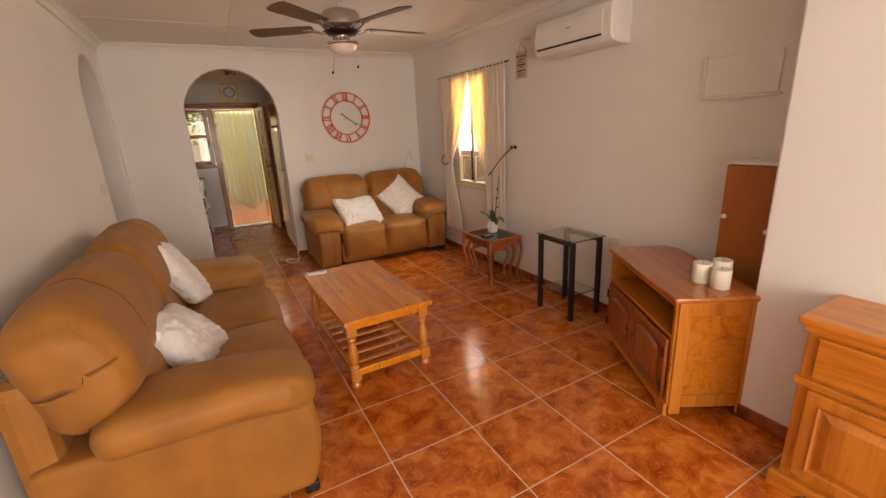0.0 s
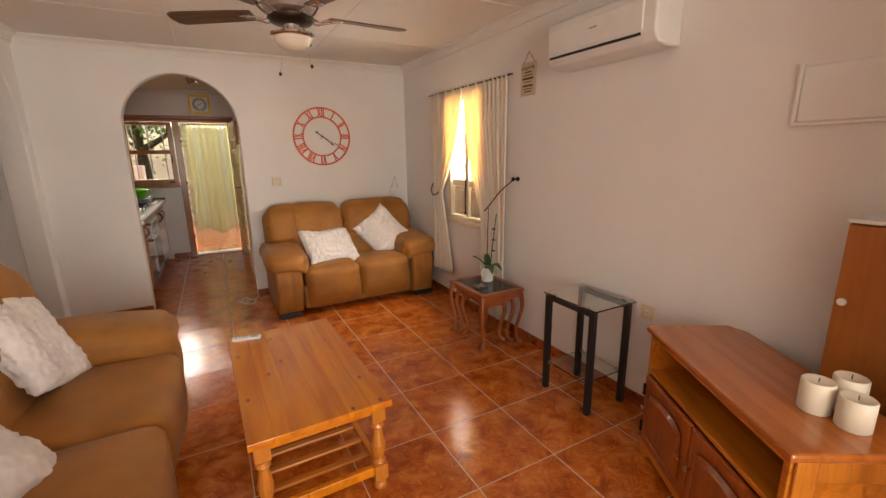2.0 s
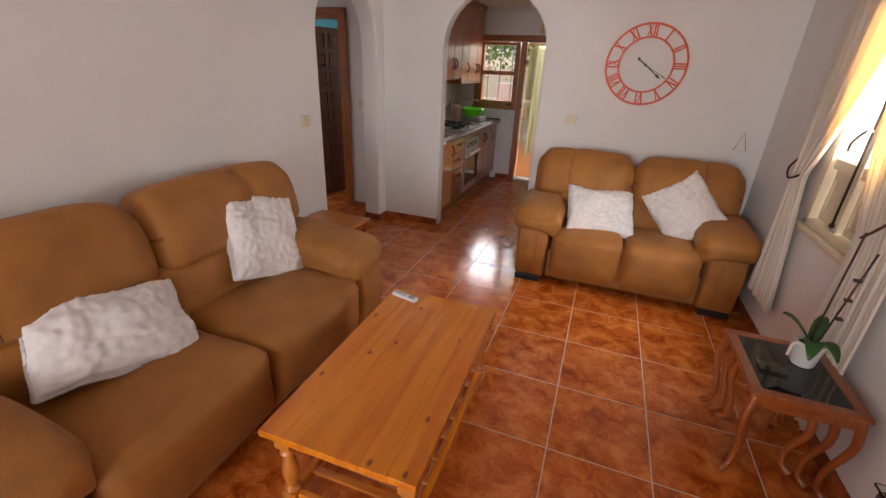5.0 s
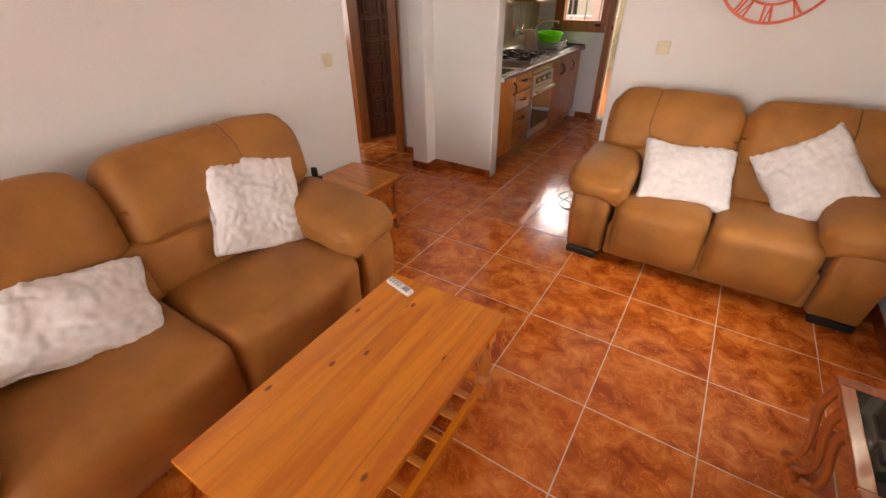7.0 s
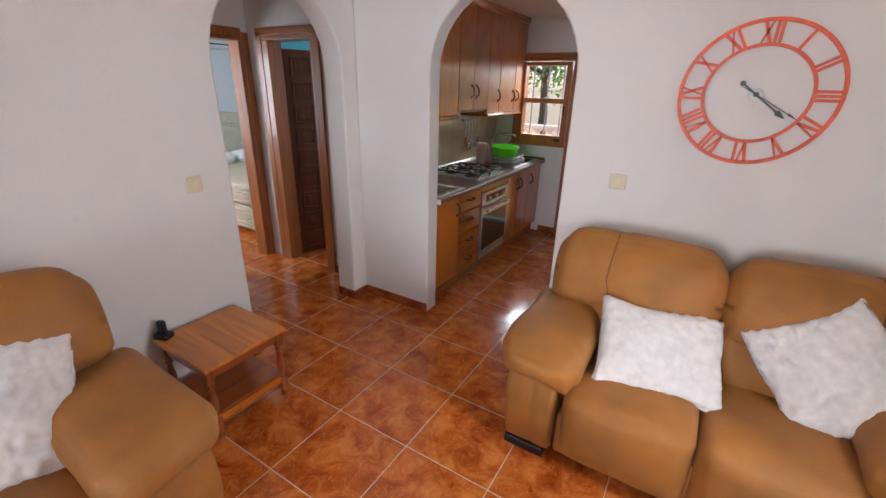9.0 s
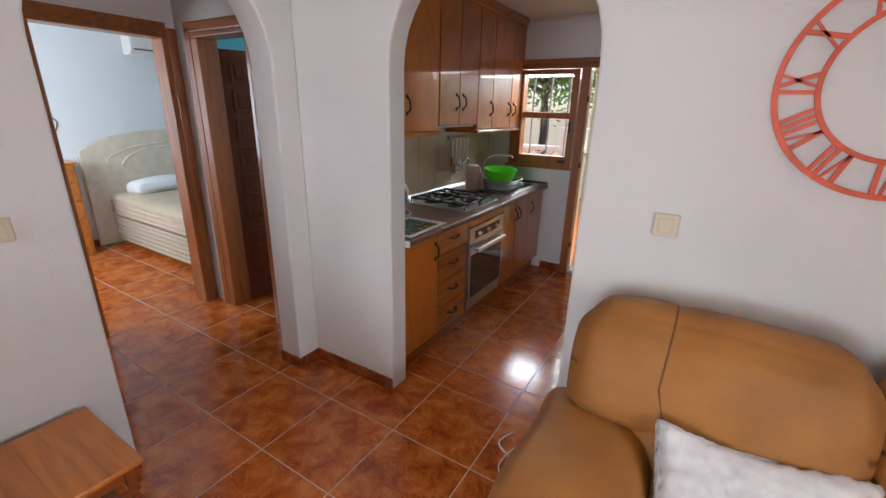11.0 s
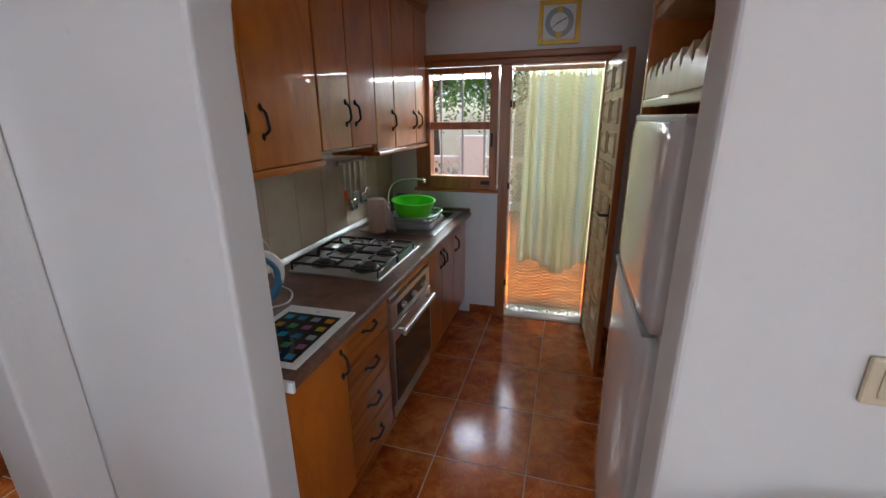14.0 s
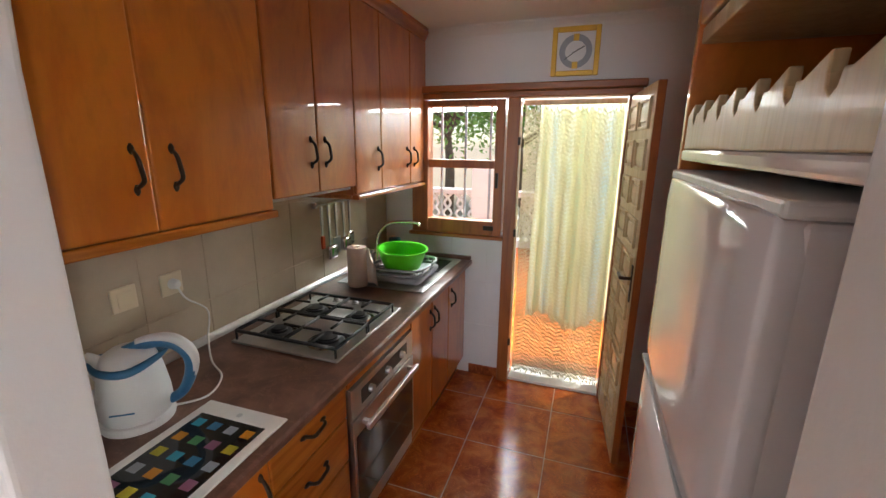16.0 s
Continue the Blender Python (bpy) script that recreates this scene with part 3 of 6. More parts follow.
# hall door frames and doors
def hall_doors():
    d = thing("door_frame_2", Matrix.Identity(4), "brown wooden bedroom door frame", "door frame", kind="structure")
    boxes("post", [((HX - 0.13, 4.72, 0), (HX + 0.018, 4.76, 2.03)), ((HX - 0.13, 5.46, 0), (HX + 0.018, 5.5, 2.03)), ((HX + 0.002, 4.655, 0), (HX + 0.02, 4.72, 2.1)), ((HX + 0.002, 5.5, 0), (HX + 0.02, 5.566, 2.1))], FRAME_Z, d, 0.006)
    boxes("lintel", [((HX - 0.13, 4.72, 2.03), (HX + 0.018, 5.5, 2.065)), ((HX + 0.002, 4.72, 2.065), (HX + 0.02, 5.5, 2.13))], FRAME_X, d, 0.006)
    e = thing("door_frame_3", Matrix.Identity(4), "brown wooden bathroom door frame", "door frame", kind="structure")
    boxes("post", [((-1.76, 5.55, 0), (-1.68, 5.7, 2.03)), ((-1.16, 5.55, 0), (-1.12, 5.7, 2.03)), ((-1.83, 5.548, 0), (-1.76, 5.568, 2.1)), ((-1.12, 5.548, 0), (-1.055, 5.568, 2.1))], FRAME_Z, e, 0.006)
    boxes("lintel", [((-1.76, 5.55, 2.03), (-1.12, 5.7, 2.065)), ((-1.83, 5.548, 2.065), (-1.055, 5.568, 2.13))], FRAME_X, e, 0.006)
    carved_door("door_1", pose(-1.685, 5.702, 0.01, 0, 0, 72), 0.56, 1.97, DARKDOOR, DARKDOOR, "dark stained panelled bathroom door standing open")


def carved_door(name, m, w, h, face, edge, label, cols=2, rows=9):
    """A leaf in local x from the hinge, front to -y, with raised square panels."""
    d = thing(name, m, label, "door", kind="structure")
    box("leaf", (0, 0, 0), (w, 0.036, h), edge, d, 0.003)
    st = 0.07
    cw, ch = (w - st * (cols + 1) * 0.8) / cols, (h - 0.12 - 0.045 * (rows - 1)) / rows
    bm = bmesh.new()
    for c in range(cols):
        for r in range(rows):
            x, z = st * 0.8 + c * (cw + st * 0.8), 0.06 + r * (ch + 0.045)
            for a, b in (((x, -0.016, z), (x + 0.016, 0, z + ch)), ((x + cw - 0.016, -0.016, z), (x + cw, 0, z + ch)), ((x + 0.016, -0.016, z), (x + cw - 0.016, 0, z + 0.016)), ((x + 0.016, -0.016, z + ch - 0.016), (x + cw - 0.016, 0, z + ch))):
                add_box(bm, a, b)
            add_box(bm, (x + 0.035, -0.012, z + 0.035), (x + cw - 0.035, 0, z + ch - 0.035))
    finish("panel_moulding", bm, face, d, False, 0.004)
    box("lining", (0.002, -0.003, 0.002), (w - 0.002, 0.0, h - 0.002), face, d, 0.001)
    box("lock_plate", (w - 0.05, -0.008, 0.93), (w - 0.02, -0.0031, 1.12), IRON, d, 0.002)
    tube("handle", smooth_path([(w - 0.035, -0.005, 1.05), (w - 0.035, -0.05, 1.05), (w - 0.06, -0.055, 1.05), (w - 0.14, -0.05, 1.045)]), 0.009, IRON, d)
    return d


hall_doors()
carved_door("door_2", pose(1.045, 7.9, 0.012, 0, 0, -85), 0.62, 1.97, PALEDOOR, FRAME_Z, "open wooden kitchen door with a pale carved panelled face", 2, 10)


# leather sofas
def sofa(name, m, length, depth, label, lift=0.0):
    """Two-seat leather sofa: local x along the length, front at y = 0, back towards +y."""
    s = thing(name, m, label, "sofa", "leather sofas")
    aw = 0.29
    boxes("base", [((aw - 0.02, 0.06, 0.06), (length - aw + 0.02, depth - 0.02, 0.3))], LEATHER, s, 0.02)
    for x in (0.13, length - 0.13):
        box("foot", (x - 0.1, 0.05, 0), (x + 0.1, 0.11, 0.05), BLACK, s, 0.006)
        box("foot", (x - 0.05, depth - 0.17, 0), (x + 0.05, depth - 0.07, 0.07), BLACK, s, 0.006)
    boxes("rear_panel", [((0.06, depth - 0.13, 0.06), (length - 0.06, depth, 0.82))], LEATHER, s, 0.05)
    sw = (length - 2 * aw) / 2
    for k in range(2):
        cx = aw + sw * (k + 0.5)

        def seat_shape(q, p):
            if p.y < 0:
                q.y -= 0.035 * (1 - p.x ** 2) * max(0.0, 1 - ((p.z - 0.25) / 1.2) ** 2)
            # front rolls over and draws back to the plinth
            if q.y < -0.2 and p.z < -0.2:
                q.y += 0.05 * (-0.2 - p.z)
            return q
        cushion("seat", (sw - 0.003, depth - 0.3, 0.4), 0.06, LEATHER, s, Matrix.Translation((cx, (depth - 0.3) / 2 + 0.01, 0.255)), (0, 0.0, 0.028), 15, 0.01, k + 1, seat_shape)
        bw = (length - 0.06) / 2
        bx = 0.03 + bw * (k + 0.5)
        cushion("lower_back", (sw + 0.1, 0.2, 0.3), 0.06, LEATHER, s, pose(cx, depth - 0.3, 0.545, -12), (0, 0.03, 0), 11, 0.01, k + 4)
        off = -0.1 if k == 0 else 0.1

        def head_shape(q, p):
            # fuller at the middle height, tucked in along the lower edge, drawn in along the stitch line
            if p.y < 0:
                q.y -= 0.035 * max(0.0, 1 - (p.z + 0.15) ** 2 * 1.4)
                if p.z < -0.55:
                    q.y += 0.11 * (-0.55 - p.z)
                q.y += 0.012 * math.exp(-((q.x - off) / 0.025) ** 2)
                pull = math.exp(-((q.x - off) / 0.14) ** 2) * max(0.0, -p.z - 0.1)
                q.y += 0.004 * pull * math.sin(q.x * 95)
            if p.z > 0:
                q.z -= 0.008 * math.exp(-((q.x - off) / 0.025) ** 2)
                q.z -= 0.035 * abs(p.x) ** 4
            return q
        tilt = pose(bx, depth - 0.205, 0.775 + lift, -13)
        head = cushion("headrest", (bw - 0.004, 0.26, 0.46), 0.095, LEATHER, s, tilt, (0.006, 0.02, 0.012), 29, 0.009, k + 8, head_shape)
        back = tilt.inverted()
        pts = [back @ v.co for v in head.data.vertices]
        near = min(abs(q.x - off) for q in pts)
        line = sorted((q for q in pts if abs(q.x - off) < near + 0.008 and q.y < 0.04 and q.z > -0.15), key=lambda q: math.atan2(q.z + 0.1, -q.y + 0.02))
        bm = bmesh.new()
        add_tube(bm, [tilt @ q for q in line], 0.0035, 5)
        finish("seam", bm, SEAM, s, True)
    for side in (0, 1):
        out = -1 if side == 0 else 1
        cx = 0.142 if side == 0 else length - 0.142

        def side_shape(q, p):
            if p.y < 0:
                q.y -= 0.05 * (1 - ((q.z - 0.03) / 0.26) ** 2) - 0.03 * (p.z > 0.8)
                q.y += 0.008 * math.exp(-((q.x + out * 0.015) / 0.012) ** 2)
            if p.z < 0:
                q.x *= 0.96
            return q
        cushion("arm_side", (0.245, depth - 0.1, 0.48), 0.03, LEATHER, s, Matrix.Translation((cx, depth / 2 + 0.01, 0.275)), (0.006, 0, 0), 17, 0.005, 11 + side, side_shape)
        px = 0.15 if side == 0 else length - 0.15

        def pad_shape(q, p):
            front = max(0.0, -p.y - 0.1)
            inner = max(0.0, -out * p.x)
            q.z -= 0.045 * front ** 1.8
            q.z -= 0.05 * inner ** 2 * (1.0 if p.z < 0 else 0.55)
            # lip hangs over the inner front corner
            if p.z < 0:
                q.z -= 0.055 * inner * front ** 2
            if p.y < 0:
                q.y += 0.05 * abs(p.x) ** 3 * -p.y
            q.z += 0.012 * math.sin(4.0 * q.y) * (1 - p.x ** 2)
            return q
        cushion("arm_pad", (0.39, depth - 0.24, 0.14), 0.062, LEATHER, s, Matrix.Translation((px, (depth - 0.24) / 2 + 0.01, 0.56)), (0.0, 0.012, 0.018), 17, 0.01, 15 + side, pad_shape)
        bm = bmesh.new()
        ex = px + out * 0.17
        add_tube(bm, smooth_path([(ex, depth - 0.3, 0.525), (ex, depth * 0.5, 0.525), (ex, 0.2, 0.51), (ex, 0.07, 0.487)], 4), 0.004, 5)
        finish("seam", bm, SEAM, s, True)
    return s


sofa("sofa", pose(0.47, 1.5, 0, 0, 0, 90), 2.03, 0.96, "tan leather two-seat sofa against the white wall", 0.03)
sofa("sofa", pose(1.12, 4.5, 0, 0, 0, 0), 1.65, 0.9, "tan leather loveseat below the roman numeral clock")


def pillow(at, across, up, t, seed, label):
    """A fleecy cushion centred at a point, from its width and height vectors."""
    u, v = Vector(across), Vector(up)
    w, h = u.length * 1.09, v.length * 1.09
    u.normalize()
    v = (v - u * v.dot(u)).normalized()
    n = u.cross(v)
    m = Matrix(((u.x, v.x, n.x, at[0]), (u.y, v.y, n.y, at[1]), (u.z, v.z, n.z, at[2]), (0, 0, 0, 1)))

    def pinch(q, p):
        k = max(0.0, (1 - p.x ** 2) * (1 - p.y ** 2))
        q.z = p.z * t / 2 * (0.14 + 0.86 * k ** 0.45)
        q.x *= 1 - 0.06 * (1 - p.y ** 2)
        q.y *= 1 - 0.06 * (1 - p.x ** 2)
        tuft = noise.noise(Vector((q.x, q.y, p.z * 0.2)) * 36 + Vector((seed * 3.3, 0, 0)))
        curl = noise.noise(Vector((q.x * 1.6, q.y, p.z * 0.2)) * 130 + Vector((0, seed * 2.1, 0)))
        q.z += p.z * (0.01 * tuft + 0.003 * curl)
        q.x += p.x * 0.006 * curl
        q.y += p.y * 0.006 * tuft
        return q
    o = cushion("throw_pillow", (w, h, t), 0.02, FUR, None, None, (0, 0, 0), 49, 0.02, seed, pinch, 7.0)
    o.matrix_world = m
    return tagged(o, label, "pillow", "white pillows")


pillow((-0.065, 3.07, 0.685), (0.07, 0.43, -0.14), (-0.19, 0.22, 0.34), 0.16, 1, "fluffy white square pillow leaning on the tan sofa")
pillow((-0.02, 2.19, 0.6), (0.1, 0.5, -0.11), (-0.23, 0.12, 0.22), 0.17, 2, "fluffy white oblong pillow slumped on the tan sofa")
pillow((1.73, 4.87, 0.588), (0.48, 0.085, -0.012), (-0.05, 0.27, 0.26), 0.14, 3, "fluffy white oblong pillow on the tan loveseat")
pillow((2.34, 4.95, 0.665), (0.34, 0.07, 0.23), (-0.3, 0.17, 0.29), 0.14, 4, "fluffy white pillow turned on its corner")


# coffee table
def turned_leg(name, h, r, mat, parent, at):
    bm = bmesh.new()
    add_lathe(bm, [(r * 0.55, 0), (r * 0.9, h * 0.02), (r, h * 0.06), (r * 0.75, h * 0.1), (r * 0.95, h * 0.13)], 16, at)
    add_box(bm, (at[0] - r, at[1] - r, at[2] + h * 0.13), (at[0] + r, at[1] + r, at[2] + h * 0.3))
    add_lathe(bm, [(r * 0.9, h * 0.3), (r * 1.05, h * 0.33), (r * 0.6, h * 0.36), (r * 0.95, h * 0.45), (r * 1.05, h * 0.52), (r * 0.8, h * 0.62), (r * 0.55, h * 0.7), (r * 1.0, h * 0.73), (r * 0.7, h * 0.77), (r * 0.95, h * 0.8)], 16, at)
    add_box(bm, (at[0] - r, at[1] - r, at[2] + h * 0.8), (at[0] + r, at[1] + r, at[2] + h))
    return finish(name, bm, mat, parent, False, 0.003)


def coffee_table():
    t = thing("coffee_table", pose(1.02, 2.66, 0, 0, 0, 1.5), "honey pine coffee table with turned legs and slatted shelf", "table")
    w, l, h = 0.575, 1.07, 0.475
    n = 6
    pw = w / n
    for i in range(n):
        box("plank", (-w / 2 + i * pw + 0.0001, -l / 2, h - 0.03), (-w / 2 + (i + 1) * pw - 0.0001, l / 2, h), PINE, t, 0.0008 if 0 < i < n - 1 else 0.003)
    for x in (-w / 2 + 0.05, w / 2 - 0.05):
        for y in (-l / 2 + 0.07, l / 2 - 0.07):
            turned_leg("leg", h - 0.03, 0.031, PINE_Z, t, (x, y, 0))
    a, b = w / 2 - 0.05, l / 2 - 0.07
    boxes("apron", [((-a - 0.012, -b + 0.027, h - 0.1), (-a + 0.012, b - 0.027, h - 0.03)), ((a - 0.012, -b + 0.027, h - 0.1), (a + 0.012, b - 0.027, h - 0.03)),
                    ((-a + 0.027, -b - 0.012, h - 0.085), (a - 0.027, -b + 0.012, h - 0.03)), ((-a + 0.027, b - 0.012, h - 0.085), (a - 0.027, b + 0.012, h - 0.03))], PINE, t, 0.003)
    boxes("stretcher", [((-a + 0.025, -b - 0.014, 0.08), (a - 0.025, -b + 0.014, 0.125)), ((-a + 0.025, b - 0.014, 0.08), (a - 0.025, b + 0.014, 0.125)),
                        ((-a - 0.014, -b + 0.025, 0.08), (-a + 0.014, b - 0.025, 0.125)), ((a - 0.014, -b + 0.025, 0.08), (a + 0.014, b - 0.025, 0.125))], PINE, t, 0.004)
    for i in range(7):
        y = -b + 0.11 + i * (2 * b - 0.22) / 6
        box("slat", (-a + 0.012, y - 0.016, 0.1), (a - 0.012, y + 0.016, 0.114), PINE_X, t, 0.003)


coffee_table()


def remote():
    r = thing("remote_control", pose(0.815, 3.11, 0.4755, 0, 0, -102), "white air conditioner remote on the coffee table", "remote")
    box("shell", (-0.02, -0.075, 0), (0.02, 0.075, 0.018), WHITE, r, 0.006)
    box("screen", (-0.014, 0.025, 0.0175), (0.014, 0.06, 0.0188), GREY, r, 0.001)
    boxes("button", [((-0.012 + 0.015 * i, -0.06 + 0.018 * j, 0.0175), (-0.003 + 0.015 * i, -0.05 + 0.018 * j, 0.0195)) for i in range(2) for j in range(4)], GREY, r, 0.001)


remote()


# lamp table by the hall arch
def small_table():
    t = thing("side_table", pose(-0.26, 3.97, 0), "red-brown wooden lamp table with a lower shelf", "table")
    w, l, h = 0.47, 0.46, 0.45
    box("top", (-w / 2, -l / 2, h - 0.025), (w / 2, l / 2, h), PINE_X, t, 0.008)
    for x in (-w / 2 + 0.045, w / 2 - 0.045):
        for y in (-l / 2 + 0.035, l / 2 - 0.035):
            turned_leg("leg", h - 0.025, 0.02, REDWOOD_Z, t, (x, y, 0))
    boxes("apron", [((-w / 2 + 0.06, s * (l / 2 - 0.035) - 0.009, h - 0.085), (w / 2 - 0.06, s * (l / 2 - 0.035) + 0.009, h - 0.025)) for s in (-1, 1)] + [((s * (w / 2 - 0.045) - 0.009, -l / 2 + 0.05, h - 0.085), (s * (w / 2 - 0.045) + 0.009, l / 2 - 0.05, h - 0.025)) for s in (-1, 1)], REDWOOD, t, 0.003)
    box("shelf", (-w / 2 + 0.04, -l / 2 + 0.03, 0.14), (w / 2 - 0.04, l / 2 - 0.03, 0.158), REDWOOD, t, 0.003)
    boxes("rail", [((s * (w / 2 - 0.045) - 0.012, -l / 2 + 0.05, 0.1), (s * (w / 2 - 0.045) + 0.012, l / 2 - 0.05, 0.139)) for s in (-1, 1)], PINE, t, 0.004)
    p = thing("cordless_phone", pose(-0.46, 3.785, 0.4505, 0, 0, 20), "black handset standing at the table edge", "phone")
    box("cradle", (-0.04, -0.03, 0), (0.04, 0.03, 0.03), BLACK, p, 0.008)
    box("handset", (-0.022, -0.014, 0.03), (0.022, 0.014, 0.1), BLACK, p, 0.01)


small_table()


# living room furniture along the right wall
def panel_door(name, x0, x1, z0, z1, y, mat, parent, arched=False, knob=None, t=0.02):
    """Framed door facing -y with a raised field, as parts of its cabinet."""
    d = box(name, (x0, y - t, z0), (x1, y, z1), mat, parent, 0.004)
    s = 0.045
    n = 10
    pts = [(x0 + s, z0 + s), (x1 - s, z0 + s), (x1 - s, z1 - s * (1.9 if arched else 1))]
    if arched:
        for i in range(1, n):
            a = math.pi * i / n
            pts.append(((x0 + x1) / 2 + (x1 - x0 - 2 * s) / 2 * math.cos(a), z1 - s * 1.9 + s * 0.95 * math.sin(a)))
    pts.append((x0 + s, z1 - s * (1.9 if arched else 1)))
    cx, cz = (x0 + x1) / 2, (z0 + z1) / 2
    bm = bmesh.new()
    rings = []
    for k, dy in ((1.0, -0.0005), (0.965, 0.006), (0.93, 0.006), (0.8, -0.006), (0.78, -0.007)):
        rings.append([bm.verts.new((cx + (px - cx) * k, y - t - 0.0008 + dy * 1.0 - 0.006, cz + (pz - cz) * (1 - (1 - k) * (x1 - x0) / (z1 - z0)))) for px, pz in pts])
    m = len(pts)
    for a, b in zip(rings, rings[1:]):
        for i in range(m):
            bm.faces.new((a[i], a[(i + 1) % m], b[(i + 1) % m], b[i]))
    bm.faces.new(rings[-1])
    f = finish("raised_field", bm, mat, parent)
    if knob:
        lathe("knob", [(0.005, 0), (0.005, 0.012), (0.013, 0.02), (0.014, 0.026), (0.006, 0.032)], IRON if knob[2] == 0 else CHROME, parent, 12).matrix_world = parent.matrix_world @ pose(knob[0], y - t, knob[1], 90)
    return d


def tv_cabinet():
    ang = math.degrees(math.atan2(0.747, 0.436))
    m = pose(2.541, 1.785, 0, 0, 0, ang + 180)
    c = thing("tv_cabinet", m, "honey wood television cabinet with two arched panel doors", "cabinet")
    w, d, h = 0.865, 0.41, 0.675
    # local: front at y = 0 looking to -y, body towards +y
    box("top", (-0.02, -0.02, h - 0.03), (w + 0.02, d + 0.005, h), PINE_RED, c, 0.01)
    boxes("carcass", [((0, 0.0, 0.06), (0.025, d, h - 0.03)), ((w - 0.025, 0.0, 0.06), (w, d, h - 0.03)), ((0.025, d - 0.015, 0.06), (w - 0.025, d, h - 0.03)),
                      ((0.025, 0.0, 0.44), (w - 0.025, d - 0.015, 0.462)), ((0.025, 0.0, 0.06), (w - 0.025, d - 0.015, 0.09)), ((0.025, 0.0, h - 0.055), (w - 0.025, 0.02, h - 0.03))], PINE_X, c, 0.003)
    boxes("end_frame", [((w, 0.01, 0.02), (w + 0.012, 0.07, h - 0.03)), ((w, d - 0.06, 0.02), (w + 0.012, d, h - 0.03)), ((w, 0.07, h - 0.1), (w + 0.012, d - 0.06, h - 0.03)), ((w, 0.07, 0.06), (w + 0.012, d - 0.06, 0.13))], PINE_Z, c, 0.004)
    outline("plinth", [(0, 0), (0.07, 0), (0.11, 0.035), (w - 0.11, 0.035), (w - 0.07, 0), (w, 0), (w, 0.075), (0, 0.075)], 0.02, Matrix.Translation((0, -0.012, 0)) @ XZ, PINE_X, c, 0.004)
    for k in (0, 1):
        x0 = 0.03 + k * (w / 2 - 0.025)
        panel_door("door", x0, x0 + w / 2 - 0.035, 0.085, 0.435, 0.0, REDWOOD_Z, c, True, (x0 + (w / 2 - 0.065 if k == 0 else 0.03), 0.27, 1))
    boxes("hinge", [((x, -0.03, z), (x + 0.012, -0.02, z + 0.06)) for x in (0.03, w - 0.042) for z in (0.13, 0.33)], IRON, c, 0.002)


tv_cabinet()
for i, (x, y, h) in enumerate(((2.39, 1.1, 0.105), (2.38, 1.0, 0.1), (2.48, 1.05, 0.115))):
    c = thing("candle", pose(x, y, 0.6755), "white pillar candle on the television cabinet", "candle", "pillar candles")
    lathe("wax", [(0.042, 0), (0.045, 0.003), (0.045, h - 0.004), (0.042, h), (0.03, h - 0.002), (0.012, h - 0.008)], CANDLE, c, 24)
    tube("wick", [(0, 0, h - 0.01), (0.001, 0, h + 0.008)], 0.0015, PRINT, c, 5)


# a leaning brown board with knobs, simplified to an upright cabinet-like box
def knobbed_board():
    c = thing("knobbed_board", Matrix.Identity(4), "tall brown leaning board with two white knobs, built as a box", "cabinet")
    box("body", (2.68, 0.885, 0.0), (2.845, 1.19, 1.255), BOARD, c, 0.003)
    box("door", (2.662, 0.887, 0.03), (2.679, 1.188, 1.25), BOARD, c, 0.003)
    box("top", (2.66, 0.88, 1.256), (2.85, 1.195, 1.27), WHITE, c, 0.003)
    for y, z in ((1.16, 0.98), (0.95, 0.93)):
        lathe("knob", [(0.006, 0), (0.006, 0.012), (0.014, 0.018), (0.012, 0.028)], WHITE, c, 12).matrix_world = pose(2.662, y, z, 0, -90)


knobbed_board()


def sideboard():
    # front faces -x; local x runs along world -y
    c = thing("sideboard", pose(2.1, 0.53, 0, 0, 0, -90), "honey wood sideboard with drawers over panelled doors", "sideboard")
    w, d, h = 1.2, 0.33, 0.78
    outline("top", [(-0.03, -0.03), (w + 0.03, -0.03), (w + 0.03, d + 0.01), (-0.03, d + 0.01)], 0.032, Matrix.Translation((0, 0, h - 0.032)), PINE_X, c, 0.012, 4)
    boxes("carcass", [((0.0, 0.0, 0.07), (w, d, h - 0.033))], PINE_Z, c, 0.004)
    boxes("cornice_rail", [((-0.012, -0.014, 0.5), (w + 0.012, 0.0, 0.53)), ((-0.012, -0.014, h - 0.06), (w + 0.012, 0.0, h - 0.033))], PINE_X, c, 0.006)
    for k in range(2):
        x0 = 0.04 + k * 0.58
        box("drawer", (x0, -0.018, 0.545), (x0 + 0.54, -0.0005, h - 0.07), PINE_X, c, 0.005)
        panel_door("door", x0, x0 + 0.54, 0.11, 0.49, 0.0, PINE_Z, c, False, (x0 + (0.51 if k == 0 else 0.03), 0.33, 0))
    outline("plinth", [(-0.03, 0), (0.06, 0), (0.1, 0.04), (w - 0.1, 0.04), (w - 0.06, 0), (w + 0.03, 0), (w + 0.03, 0.08), (-0.03, 0.08)], 0.03, Matrix.Translation((0, -0.028, 0)) @ XZ, PINE_X, c, 0.008)


sideboard()


